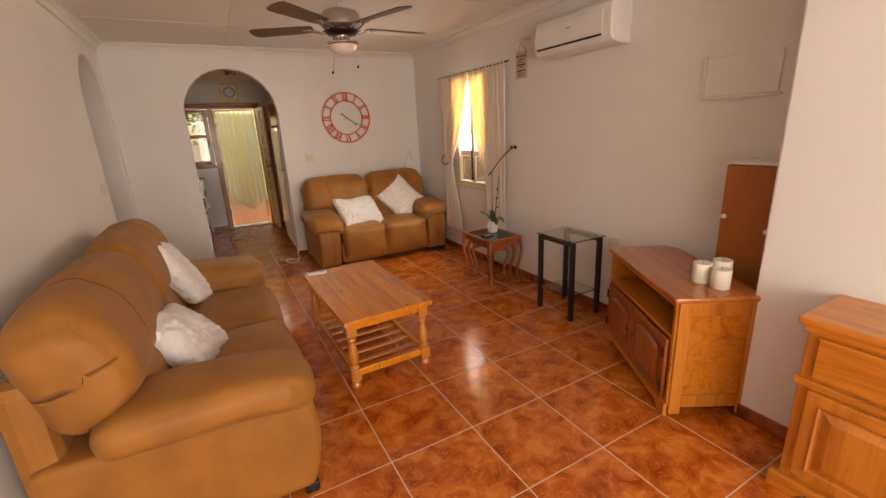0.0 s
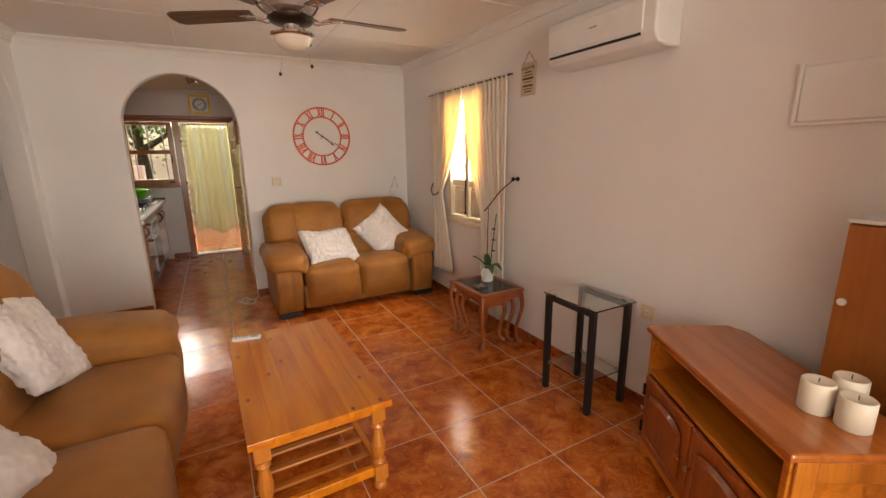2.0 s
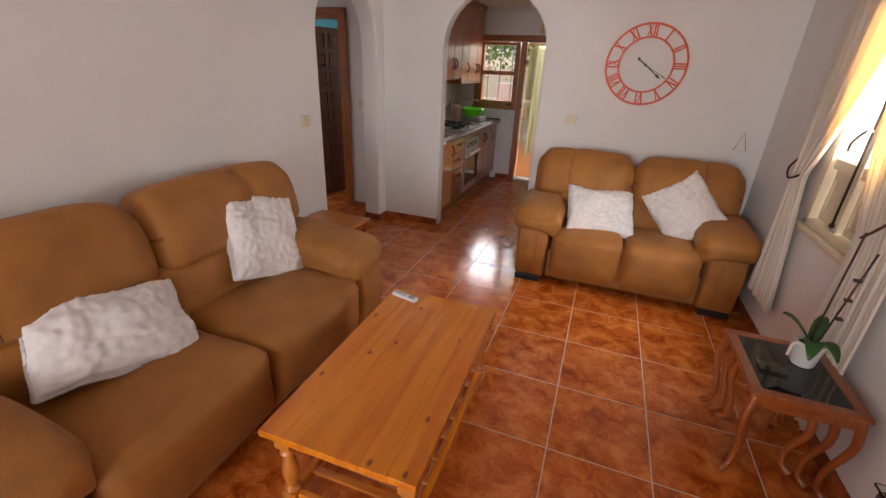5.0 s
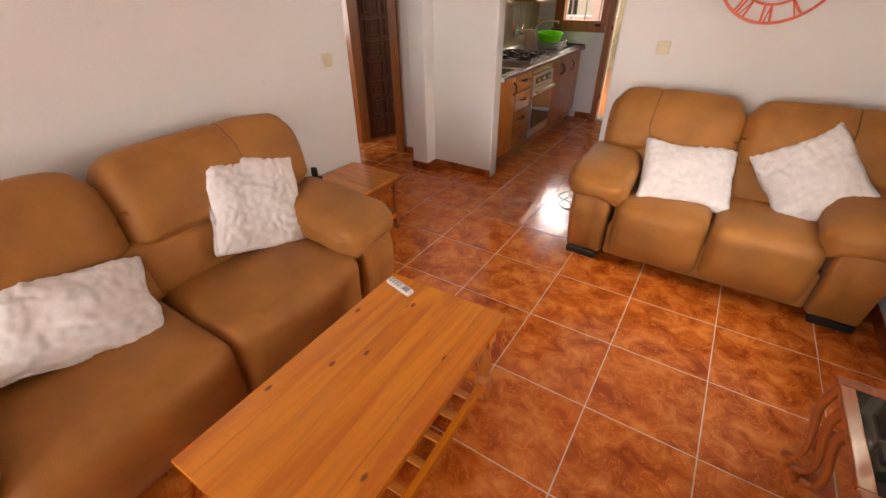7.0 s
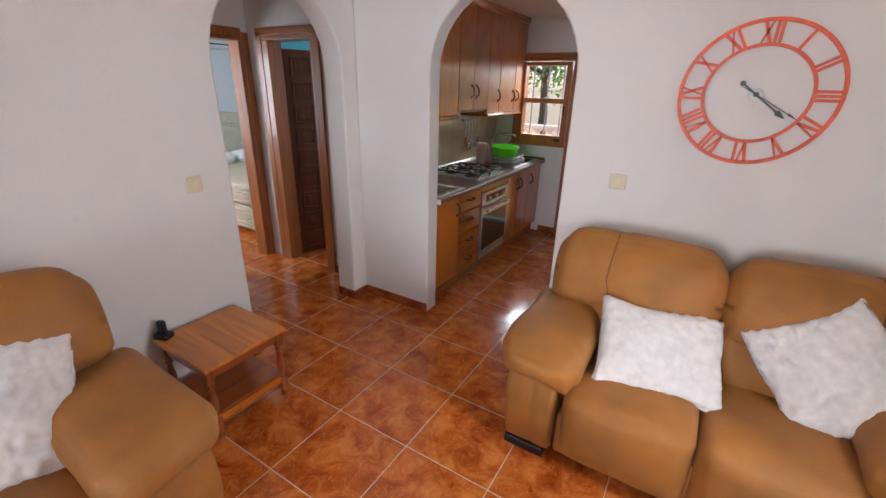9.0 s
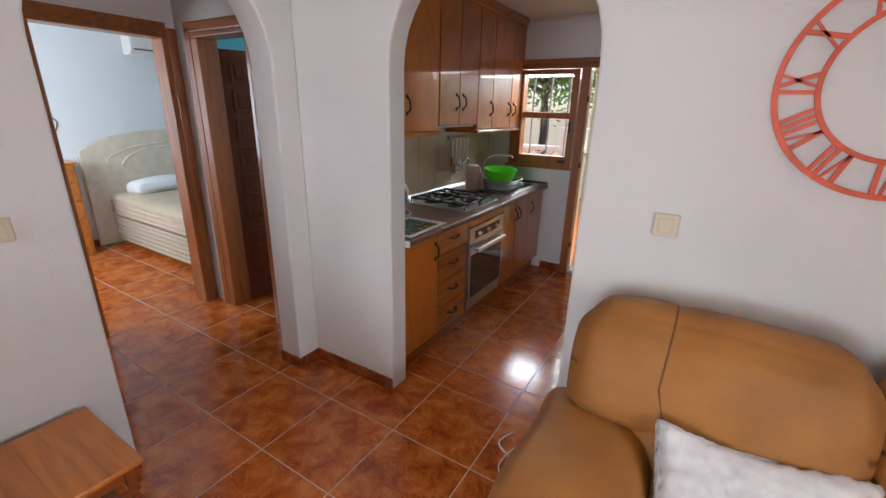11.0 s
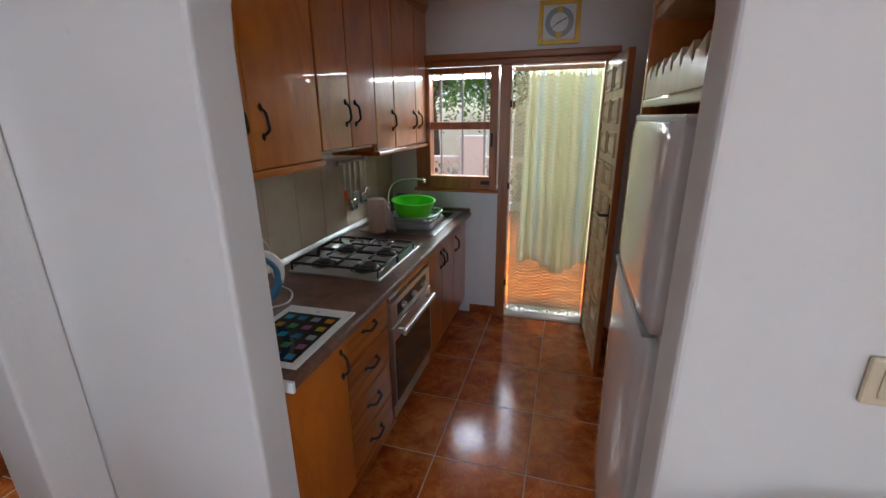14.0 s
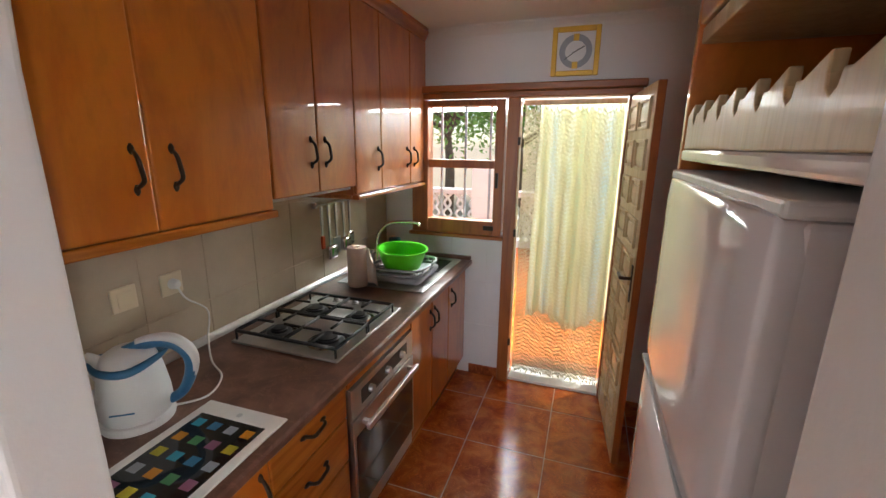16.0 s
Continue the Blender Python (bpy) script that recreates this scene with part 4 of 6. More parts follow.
def glass_stand():
    g = thing("glass_stand", Matrix.Identity(4), "black metal stand with clear glass shelves", "stand")
    x0, x1, y0, y1, h = 2.515, 2.8, 2.12, 2.47, 0.655
    for x in (x0, x1):
        for y in (y0, y1):
            box("leg", (x - 0.017, y - 0.017, 0), (x + 0.017, y + 0.017, h - 0.02), BLACK, g, 0.003)
    boxes("rail", [((x - 0.012, y0 + 0.017, h - 0.05), (x + 0.012, y1 - 0.017, h - 0.02)) for x in (x0, x1)], BLACK, g, 0.003)
    boxes("clip", [((x - 0.012, y - 0.012, h - 0.0199), (x + 0.012, y + 0.012, h - 0.012)) for x in (x0, x1) for y in (y0 + 0.04, y1 - 0.04)], BLACK, g, 0.002)
    box("glass_top", (x0 - 0.025, y0 - 0.03, h - 0.0118), (x1 + 0.03, y1 + 0.03, h - 0.003), GREENGLASS, g, 0.002)
    box("glass_shelf", (x0 - 0.01, y0 + 0.018, 0.19), (x1 + 0.01, y1 - 0.018, 0.197), GREENGLASS, g, 0.001)
    boxes("shelf_pin", [((x - 0.004, y - 0.03, 0.178), (x + 0.004, y + 0.03, 0.1895)) for x in (x0, x1) for y in (y0 + 0.03, y1 - 0.03)], STEEL, g, 0.001)


glass_stand()


def nest_tables():
    for k, (w, l, h, off, lab) in enumerate(((0.4, 0.5, 0.465, 0.0, "largest table of a nest, carved legs and dark glass top"), (0.32, 0.4, 0.425, -0.035, "middle table tucked under the nest"), (0.25, 0.3, 0.385, -0.07, "smallest table tucked under the nest"))):
        t = thing("nest_table", pose(2.6 + off * 0.3, 3.3 , 0), lab, "table", "nest of tables")
        bw = 0.045
        boxes("top_frame", [((-w / 2, -l / 2, h - 0.022), (w / 2, -l / 2 + bw, h)), ((-w / 2, l / 2 - bw, h - 0.022), (w / 2, l / 2, h)), ((-w / 2, -l / 2 + bw, h - 0.022), (-w / 2 + bw, l / 2 - bw, h)), ((w / 2 - bw, -l / 2 + bw, h - 0.022), (w / 2, l / 2 - bw, h))], REDWOOD, t, 0.005)
        box("glass_inset", (-w / 2 + bw, -l / 2 + bw, h - 0.012), (w / 2 - bw, l / 2 - bw, h - 0.003), SMOKED, t, 0.001)
        boxes("apron", [((-w / 2 + 0.03, s * (l / 2 - 0.025) - 0.008, h - 0.075), (w / 2 - 0.03, s * (l / 2 - 0.025) + 0.008, h - 0.022)) for s in (-1, 1)] + ([((w / 2 - 0.033, -l / 2 + 0.03, h - 0.07), (w / 2 - 0.017, l / 2 - 0.03, h - 0.022))] if k == 0 else []), REDWOOD, t, 0.003)
        for sx in (-1, 1):
            for sy in (-1, 1):
                bx, by = sx * (w / 2 - 0.025), sy * (l / 2 - 0.025)
                p = smooth_path([(bx, by, h - 0.023), (bx + sx * 0.012, by + sy * 0.012, h * 0.78), (bx + sx * 0.012, by + sy * 0.012, h * 0.62), (bx - sx * 0.015, by - sy * 0.012, h * 0.3), (bx - sx * 0.012, by - sy * 0.008, h * 0.1), (bx + sx * 0.018, by + sy * 0.014, 0.008)], 4)
                n = len(p)
                tube("leg", p, [0.02 - 0.011 * i / n + (0.006 if i > n - 4 else 0) for i in range(n)], REDWOOD_Z, t, 8)


nest_tables()
cd = tagged(box("glass_coaster", (2.47, 3.22, 0.4655), (2.57, 3.3, 0.4735), GREENGLASS, None, 0.002), "square glass coaster on the nest table", "coaster")


def orchid():
    o = thing("orchid", pose(2.66, 3.36, 0.4655), "potted orchid without flowers on two dark stakes", "plant")
    lathe("pot", [(0.04, 0), (0.046, 0.01), (0.056, 0.11), (0.06, 0.115), (0.058, 0.12), (0.052, 0.118), (0.05, 0.1)], WHITE, o, 24)
    lathe("bark", [(0.05, 0.098), (0.03, 0.104), (0.01, 0.106)], BARK, o, 14)
    for k, (yaw, ln, rise, w) in enumerate(((170, 0.13, 0.055, 0.026), (250, 0.15, -0.06, 0.034), (290, 0.14, -0.05, 0.03), (60, 0.11, 0.04, 0.026))):
        bm = bmesh.new()
        prev = None
        for i in range(9):
            s = i / 8
            x, z = ln * s, 0.105 + 0.07 * math.sin(s * 2.2) + rise * s * s
            hw = w * math.sin(math.pi * min(1, 0.12 + s * 0.86)) ** 0.7
            row = [bm.verts.new((x, -hw, z + 0.006)), bm.verts.new((x, 0, z - 0.003)), bm.verts.new((x, hw, z + 0.006))]
            if prev:
                for j in range(2):
                    bm.faces.new((prev[j], prev[j + 1], row[j + 1], row[j]))
            prev = row
        bmesh.ops.transform(bm, matrix=pose(0, 0, 0, 0, 0, yaw), verts=bm.verts)
        lf = finish("leaf", bm, LEAF, o, True)
        lf.modifiers.new("thick", "SOLIDIFY").thickness = 0.003
    tube("stake", [(0.0, 0.01, 0.1), (0.03, 0.04, 0.62)], 0.004, STEM, o, 6)
    tube("stake", [(0.015, -0.01, 0.1), (0.06, -0.03, 0.56)], 0.004, STEM, o, 6)
    boxes("clip", [((0.03, -0.03, z), (0.055, -0.01, z + 0.012)) for z in (0.25, 0.34, 0.43)], STEM, o, 0.003)
    tube("dry_root", smooth_path([(-0.03, -0.03, 0.1), (-0.07, -0.03, 0.11), (-0.08, -0.04, 0.05)]), 0.007, PAPER, o, 6)


orchid()


# curtains on their rod
def curtains():
    r = thing("curtain_rod", Matrix.Identity(4), "thin dark curtain rod over the window", "curtain rod")
    tube("rod", [(RX - 0.055, 3.3, 2.075), (RX - 0.055, 4.66, 2.075)], 0.006, IRON, r)
    for y in (3.34, 4.0, 4.62):
        tube("bracket", [(RX - 0.055, y, 2.08), (RX, y, 2.09)], 0.006, IRON, r, 6)
    put = pose(RX - 0.055, 0, 0, 0, 0, 90)

    def tied(p, s, t):
        # gathers to the wall side at the tie
        z = p.z
        k = max(0.0, min(1.0, (2.07 - z) / 0.95))
        if z < 1.1:
            k = 1 - 0.35 * min(1, (1.1 - z) / 0.8)
        e = k ** 1.7
        x = 4.62 + (p.x - 4.62) * (1 - 0.72 * e)
        x -= 0.05 * e
        return Vector((x, p.y * (1 - 0.2 * e), z))
    c = fold_sheet("curtain", (4.0, 4.64), 0.29, 2.09, CURTAIN, None, 0.02, 9, 90, 30, tied)
    c.matrix_world = put
    tagged(c, "sheer cream curtain tied back at the window", "curtain", "window curtains")

    def hang(p, s, t):
        z = p.z
        k = max(0.0, min(1.0, (2.07 - z) / 1.1))
        x = 3.34 + (p.x - 3.34) * (1 - 0.45 * k ** 1.9)
        return Vector((x, p.y * (1 - 0.3 * k), z))
    c = fold_sheet("curtain", (3.33, 3.99), 0.08, 2.09, CURTAIN, None, 0.015, 11, 90, 26, hang)
    c.matrix_world = put
    tagged(c, "sheer cream curtain hanging nearly to the floor", "curtain", "window curtains")
    tb = thing("curtain_tieback", Matrix.Identity(4), "dark cord holding the gathered curtain", "tieback")
    tube("cord", smooth_path([(RX - 0.012, 4.66, 1.2), (RX - 0.08, 4.6, 1.13), (RX - 0.1, 4.5, 1.08), (RX - 0.06, 4.44, 1.12)]), 0.006, IRON, tb)
    tb = thing("curtain_tieback", Matrix.Identity(4), "red-brown cord slung from a wall hook", "tieback")
    lathe("hook", [(0.018, 0), (0.018, 0.008), (0.008, 0.014), (0.008, 0.04), (0.018, 0.05), (0.012, 0.06)], IRON, tb, 12).matrix_world = pose(RX, 3.24, 1.3, 0, -90)
    tube("cord", smooth_path([(RX - 0.04, 3.24, 1.3), (RX - 0.09, 3.35, 1.2), (RX - 0.12, 3.48, 1.06), (RX - 0.1, 3.56, 1.02)]), 0.006, BROWNROPE, tb)


curtains()


# clock with roman numerals
def roman(bm, s, m):
    """Strokes of one numeral, centred, height 1 along y."""
    w = {"I": 0.22, "V": 0.56, "X": 0.56}
    total = sum(w[c] for c in s)
    x = -total / 2

    def bar(xa, xb, th):
        v = []
        for z in (0, 1):
            v.append([bm.verts.new(m @ Vector((a, b, z))) for a, b in ((xa - th, -0.5), (xa + th, -0.5), (xb + th, 0.5), (xb - th, 0.5))])
        bm.faces.new(v[0][::-1])
        bm.faces.new(v[1])
        for i in range(4):
            bm.faces.new((v[0][i], v[0][(i + 1) % 4], v[1][(i + 1) % 4], v[1][i]))
    for c in s:
        k = x + w[c] / 2
        if c == "I":
            bar(k, k, 0.075)
        elif c == "V":
            bar(k, k - 0.19, 0.085)
            bar(k, k + 0.19, 0.05)
        else:
            bar(k + 0.19, k - 0.19, 0.085)
            bar(k - 0.19, k + 0.19, 0.05)
        x += w[c]


def ring(bm, r0, r1, d, n=72):
    v = [[bm.verts.new((r * math.cos(2 * math.pi * i / n), r * math.sin(2 * math.pi * i / n), z)) for i in range(n)] for r, z in ((r0, 0), (r1, 0), (r1, d), (r0, d))]
    for a in range(4):
        for i in range(n):
            bm.faces.new((v[a][i], v[a][(i + 1) % n], v[(a + 1) % 4][(i + 1) % n], v[(a + 1) % 4][i]))


def wall_clock():
    c = thing("wall_clock", pose(1.862, 5.416, 1.7, 90), "orange-red skeleton clock with roman numerals", "clock")
    for r0, r1 in ((0.294, 0.31), (0.198, 0.212)):
        bm = bmesh.new()
        ring(bm, r0, r1, 0.008)
        finish("ring", bm, ORANGE, c, False, 0.001).location.z = 0.008
    for k, s in enumerate(("XII", "I", "II", "III", "IV", "V", "VI", "VII", "VIII", "IX", "X", "XI")):
        a = -radians(30 * k)
        m = Matrix.Rotation(a, 4, "Z") @ Matrix.Translation((0, 0.2545, 0.009)) @ Matrix.Diagonal((0.082, 0.088, 0.006, 1))
        bm = bmesh.new()
        roman(bm, s, m)
        finish("numeral", bm, ORANGE, c)
    boxes("spoke", [((-0.0012, -0.2, 0.004), (0.0012, 0.2, 0.006)), ((-0.2, -0.0012, 0.004), (0.2, 0.0012, 0.006))], WHITE, c, 0.0)
    lathe("movement", [(0.028, 0), (0.028, 0.016), (0.024, 0.018)], WHITE, c, 24)
    for nm, ang, ln, w, z in (("hour_hand", 128, 0.15, 0.008, 0.02), ("minute_hand", 120, 0.19, 0.0035, 0.024)):
        bm = bmesh.new()
        add_box(bm, (-w / 2, -0.07, z), (w / 2, ln, z + 0.002))
        add_lathe(bm, [(0.011, z), (0.011, z + 0.002)], 16, (0, -0.075 if nm == "hour_hand" else 0, 0))
        f = bm.faces.new([bm.verts.new((x, y, z + 0.0022)) for x, y in ((-w * 1.6, ln - 0.03), (0, ln + 0.012), (w * 1.6, ln - 0.03), (0, ln - 0.04))])
        bmesh.ops.rotate(bm, verts=bm.verts, cent=(0, 0, 0), matrix=Matrix.Rotation(-radians(ang), 3, "Z"))
        finish(nm, bm, BLACK, c)


wall_clock()


# air conditioner, sign, wall hatch, switches
def air_conditioner(m, w, label):
    """Split unit: local x along the wall, back at y = 0, front to -y."""
    a = thing("air_conditioner", m, label, "air conditioner")
    h, d = 0.27, 0.2
    prof = [(0, 0), (0, h), (-0.16, h), (-0.19, h - 0.02), (-d, h - 0.07), (-d, 0.06), (-0.17, 0.015), (-0.1, 0)]
    bm = bmesh.new()
    rings = [[bm.verts.new((x, y, z)) for y, z in prof] for x in (-w / 2, w / 2)]
    k = len(prof)
    for i in range(k):
        bm.faces.new((rings[0][i], rings[0][(i + 1) % k], rings[1][(i + 1) % k], rings[1][i]))
    bm.faces.new(rings[0])
    bm.faces.new(rings[1][::-1])
    finish("body", bm, WHITE, a, False, 0.012, 3, 20)
    box("front_panel", (-w / 2 + 0.02, -d - 0.006, 0.075), (w / 2 - 0.07, -d + 0.004, h - 0.055), WHITE, a, 0.006)
    box("louvre", (-w / 2 + 0.03, -0.0, -0.004), (w / 2 - 0.08, 0.075, 0.004), WHITE, a, 0.003).matrix_local = pose(0, -0.185, 0.03, 30)
    box("outlet", (-w / 2 + 0.03, -d - 0.002, 0.052), (w / 2 - 0.08, -d + 0.02, 0.066), BLACK, a, 0.002)
    box("badge", (-0.03, -d - 0.0075, 0.155), (0.02, -d - 0.005, 0.163), GREY, a, 0.001)


air_conditioner(pose(RX - 0.001, 2.375, 2.0, 0, 0, -90), 0.74, "white split air conditioner high on the wall")
air_conditioner(pose(-4.398, 6.62, 2.1, 0, 0, 90), 0.75, "white split air conditioner in the bedroom")


def word_sign():
    s = thing("word_sign", pose(RX - 0.004, 3.145, 1.91, 0, 0, -90), "small kraft wall plaque with printed words on a cord", "sign")
    box("plaque", (-0.078, -0.008, 0), (0.078, 0.002, 0.225), KRAFT, s, 0.002)
    tube("cord", [(-0.06, -0.002, 0.222), (0, -0.002, 0.3), (0.06, -0.002, 0.222)], 0.002, PRINT, s, 5)
    lettering("words", "DREAM BIG", 0.029, PRINT, s, pose(0, -0.0086, 0.178, 90))
    bars = [(0.155, 0.04, 0.008), (0.135, 0.05, 0.006), (0.108, 0.058, 0.014), (0.09, 0.04, 0.006), (0.06, 0.055, 0.012), (0.042, 0.05, 0.006), (0.022, 0.04, 0.008)]
    boxes("print_line", [((-w, -0.0092, z), (w, -0.0075, z + t)) for z, w, t in bars], PRINT, s, 0.0)


word_sign()
hatch = thing("wall_hatch", Matrix.Identity(4), "white painted cover box set on the wall", "wall hatch", kind="structure")
box("cover", (RX - 0.014, 1.09, 1.61), (RX - 0.0005, 1.47, 1.82), WALL, hatch, 0.006)
boxes("lip", [((RX - 0.02, 1.075, 1.595), (RX - 0.0006, 1.485, 1.609)), ((RX - 0.02, 1.4702, 1.609), (RX - 0.0006, 1.485, 1.83))], WALL, hatch, 0.003)


def plate(name, m, label, rocker=True):
    p = thing(name, m, label, "switch" if rocker else "socket", "wall plates")
    box("plate", (-0.042, -0.011, -0.042), (0.042, 0, 0.042), CREAM, p, 0.005)
    if rocker:
        box("rocker", (-0.024, -0.015, -0.026), (0.024, -0.0105, 0.026), CREAM, p, 0.003)
    else:
        lathe("well", [(0.02, 0), (0.02, 0.003), (0.016, 0.0035)], WHITE, p, 20).matrix_local = pose(0, -0.0105, 0, 90)
        boxes("pin_hole", [((x - 0.003, -0.0148, -0.003), (x + 0.003, -0.0135, 0.003)) for x in (-0.009, 0.009)], BLACK, p, 0.0)
    return p


plate("light_switch", pose(1.347, 5.4195, 1.232), "cream double light switch by the kitchen arch")
plate("light_switch", pose(-0.5395, 4.12, 1.185, 0, 0, 90), "cream light switch by the hall arch")
plate("light_switch", pose(-0.9, 5.5695, 1.2), "cream light switch in the hall")
plate("wall_socket", pose(RX - 0.0005, 2.03, 0.6, 0, 0, -90), "cream wall socket beside the cabinet", False)
ca = thing("wall_cable", Matrix.Identity(4), "white plug and cable by the skirting", "cable")
tube("flex", smooth_path([(RX - 0.02, 2.0, 0.02), (RX - 0.05, 1.95, 0.03), (RX - 0.02, 1.85, 0.012), (RX - 0.03, 1.7, 0.01)]), 0.006, WHITE, ca)
hg = thing("hanging_cord", Matrix.Identity(4), "small hanging plaque on a cord triangle", "wall ornament")
tube("cord", [(2.65, 5.41, 1.1), (2.695, 5.412, 1.24), (2.735, 5.41, 1.1)], 0.0025, BROWNROPE, hg, 5)
box("plaque", (2.63, 5.404, 0.92), (2.75, 5.4195, 1.1), WHITE, hg, 0.002)
fc = thing("floor_cable", Matrix.Identity(4), "loose white cable coiled at the arch foot", "cable")
tube("flex", smooth_path([(1.045, 5.36, 0.02), (0.98, 5.3, 0.006), (0.9, 5.42, 0.006), (0.86, 5.25, 0.006), (0.95, 5.16, 0.006), (1.0, 5.26, 0.01), (0.9, 5.31, 0.011), (0.8, 5.38, 0.006), (0.84, 5.5, 0.006)], 8), 0.004, WHITE, fc)


# ceiling fan
def ceiling_fan():
    f = thing("ceiling_fan", pose(1.215, 3.095, 0), "five-blade ceiling fan with a chrome body and opal lamp", "fan")
    lathe("canopy", [(0.02, 2.41), (0.055, 2.43), (0.07, 2.465), (0.07, 2.48)], CHROME, f, 24)
    tube("rod", [(0, 0, 2.33), (0, 0, 2.42)], 0.013, STEEL, f, 12)
    lathe("motor", [(0.05, 2.2), (0.11, 2.215), (0.135, 2.235), (0.135, 2.3), (0.115, 2.325), (0.03, 2.34)], STEEL, f, 32)
    lathe("flywheel", [(0.05, 2.17), (0.1, 2.18), (0.118, 2.2), (0.118, 2.21), (0.05, 2.215)], IRON, f, 32)
    lathe("lamp_neck", [(0.04, 2.125), (0.052, 2.14), (0.045, 2.17), (0.05, 2.18)], CHROME, f, 24)
    lathe("lamp_collar", [(0.1, 2.11), (0.113, 2.118), (0.113, 2.128), (0.06, 2.14)], CHROME, f, 28)
    lathe("lamp_bowl", [(0.01, 2.048), (0.05, 2.054), (0.08, 2.075), (0.098, 2.108), (0.095, 2.114)], OPAL, f, 28)
    for k in range(5):
        turn = pose(0, 0, 2.225, 0, 0, 75 + 72 * k)
        bl = outline("blade", [(0.2, -0.05), (0.3, -0.058), (0.62, -0.068), (0.65, -0.05), (0.66, 0), (0.65, 0.05), (0.62, 0.068), (0.3, 0.058), (0.2, 0.05)], 0.007, pose(0, 0, 0, 10), BLADE, f, 0.002)
        bl.matrix_local = turn
        bm = bmesh.new()
        for s in (-1, 1):
            add_tube(bm, smooth_path([(0.1, s * 0.01, -0.01), (0.14, s * 0.035, -0.025), (0.19, s * 0.03, -0.012), (0.24, s * 0.012, -0.004)], 4), 0.006, 6)
        add_box(bm, (0.2, -0.03, -0.006), (0.27, 0.03, -0.0008))
        ar = finish("blade_iron", bm, CHROME, f, True)
        ar.matrix_local = turn
    for x, y, z in ((-0.058, 0.14, 1.955), (0.075, -0.06, 1.97)):
        tube("pull_chain", [(x * 0.6, y * 0.5, 2.12), (x, y, z)], 0.0015, STEEL, f, 5)
        lathe("pull", [(0.003, -0.014), (0.008, -0.008), (0.008, 0), (0.003, 0.006)], IRON, f, 10, (x, y, z))


ceiling_fan()


# kitchen units
def bow_handle(parent, m, ln=0.1):
    bm = bmesh.new()
    add_tube(bm, smooth_path([(0, 0, -ln / 2), (0, -0.012, -ln / 2 + 0.006), (0.004, -0.028, -ln * 0.28), (0, -0.03, 0), (-0.004, -0.028, ln * 0.28), (0, -0.012, ln / 2 - 0.006), (0, 0, ln / 2)], 4), [0.007 if i in (0, 1, 2, 22, 23, 24) else 0.0045 + 0.002 * math.sin(i / 24 * math.pi) for i in range(25)], 7)
    for s in (-1, 1):
        add_lathe(bm, [(0.003, -0.014), (0.008, -0.004), (0.008, 0.004), (0.003, 0.014)], 8, (0, -0.003, s * (ln / 2 + 0.002)))
    o = finish("handle", bm, IRON, parent, True)
    o.matrix_local = m
    return o


FX = 0.06   # base unit fronts
UX = -0.25  # wall unit fronts
FACE = pose(0, 0, 0, 0, 0, 90)  # turns -y to +x


def unit_door(parent, x, y0, y1, z0, z1, handle=None, flat=None):
    d = box("door", (x - 0.02, y0 + 0.0015, z0), (x, y1 - 0.0015, z1), CHERRY, parent, 0.007)
    if handle:
        bow_handle(parent, Matrix.Translation((x, handle[0], handle[1])) @ FACE @ pose(0, 0, 0, 0, 90 if flat else 0, 0))
    return d


def base_units():
    k = thing("kitchen_base_units", Matrix.Identity(4), "glossy cherry wood base units with bronze bow handles", "kitchen cabinet")
    boxes("carcass", [((-0.575, 5.57, 0.12), (FX - 0.021, 6.35, 0.858)), ((-0.575, 6.95, 0.12), (FX - 0.021, 7.95, 0.858)), ((-0.575, 6.35, 0.12), (-0.5, 6.95, 0.858))], CHERRY, k, 0.0)
    boxes("plinth", [((-0.5, 5.57, 0.0), (FX - 0.05, 7.95, 0.12))], CHERRY_Y, k, 0.0)
    unit_door(k, FX, 5.57, 5.94, 0.125, 0.85, (5.9, 0.74))
    for z0, z1 in ((0.125, 0.3), (0.305, 0.49), (0.495, 0.68), (0.685, 0.85)):
        box("drawer", (FX - 0.02, 5.9415, z0), (FX, 6.345, z1), CHERRY_Y, k, 0.006)
        bow_handle(k, Matrix.Translation((FX, 6.14, (z0 + z1) / 2 + 0.015)) @ FACE @ pose(0, 0, 0, 0, 90, 0))
    box("filler", (FX - 0.02, 6.352, 0.79), (FX, 6.948, 0.85), CHERRY_Y, k, 0.003)
    for y0, y1, hy in ((6.955, 7.26, 7.225), (7.26, 7.565, 7.295), (7.565, 7.95, 7.62)):
        unit_door(k, FX, y0, y1, 0.125, 0.85, (hy, 0.72))
    w = thing("worktop", Matrix.Identity(4), "brown stone-effect laminate worktop", "worktop")
    outline("slab", [(-0.578, 0.862), (0.1, 0.862), (0.108, 0.87), (0.108, 0.892), (0.1, 0.9), (-0.578, 0.9)], 2.38, Matrix.Translation((0, 5.57, 0)) @ XZ, COUNTER, w, 0.002)
    box("end_cap", (-0.2, 5.558, 0.862), (0.108, 5.5695, 0.9), WHITE, w, 0.002)
    outline("back_profile", [(0, 0), (0.02, 0), (0.016, 0.012), (0.006, 0.03), (0, 0.032)], 2.3, Matrix.Translation((-0.577, 5.645, 0.9005)) @ XZ, STEEL, w, 0.002)
    box("side_profile", (-0.55, 7.92, 0.9005), (0.1, 7.958, 0.925), COUNTER, w, 0.004)


base_units()


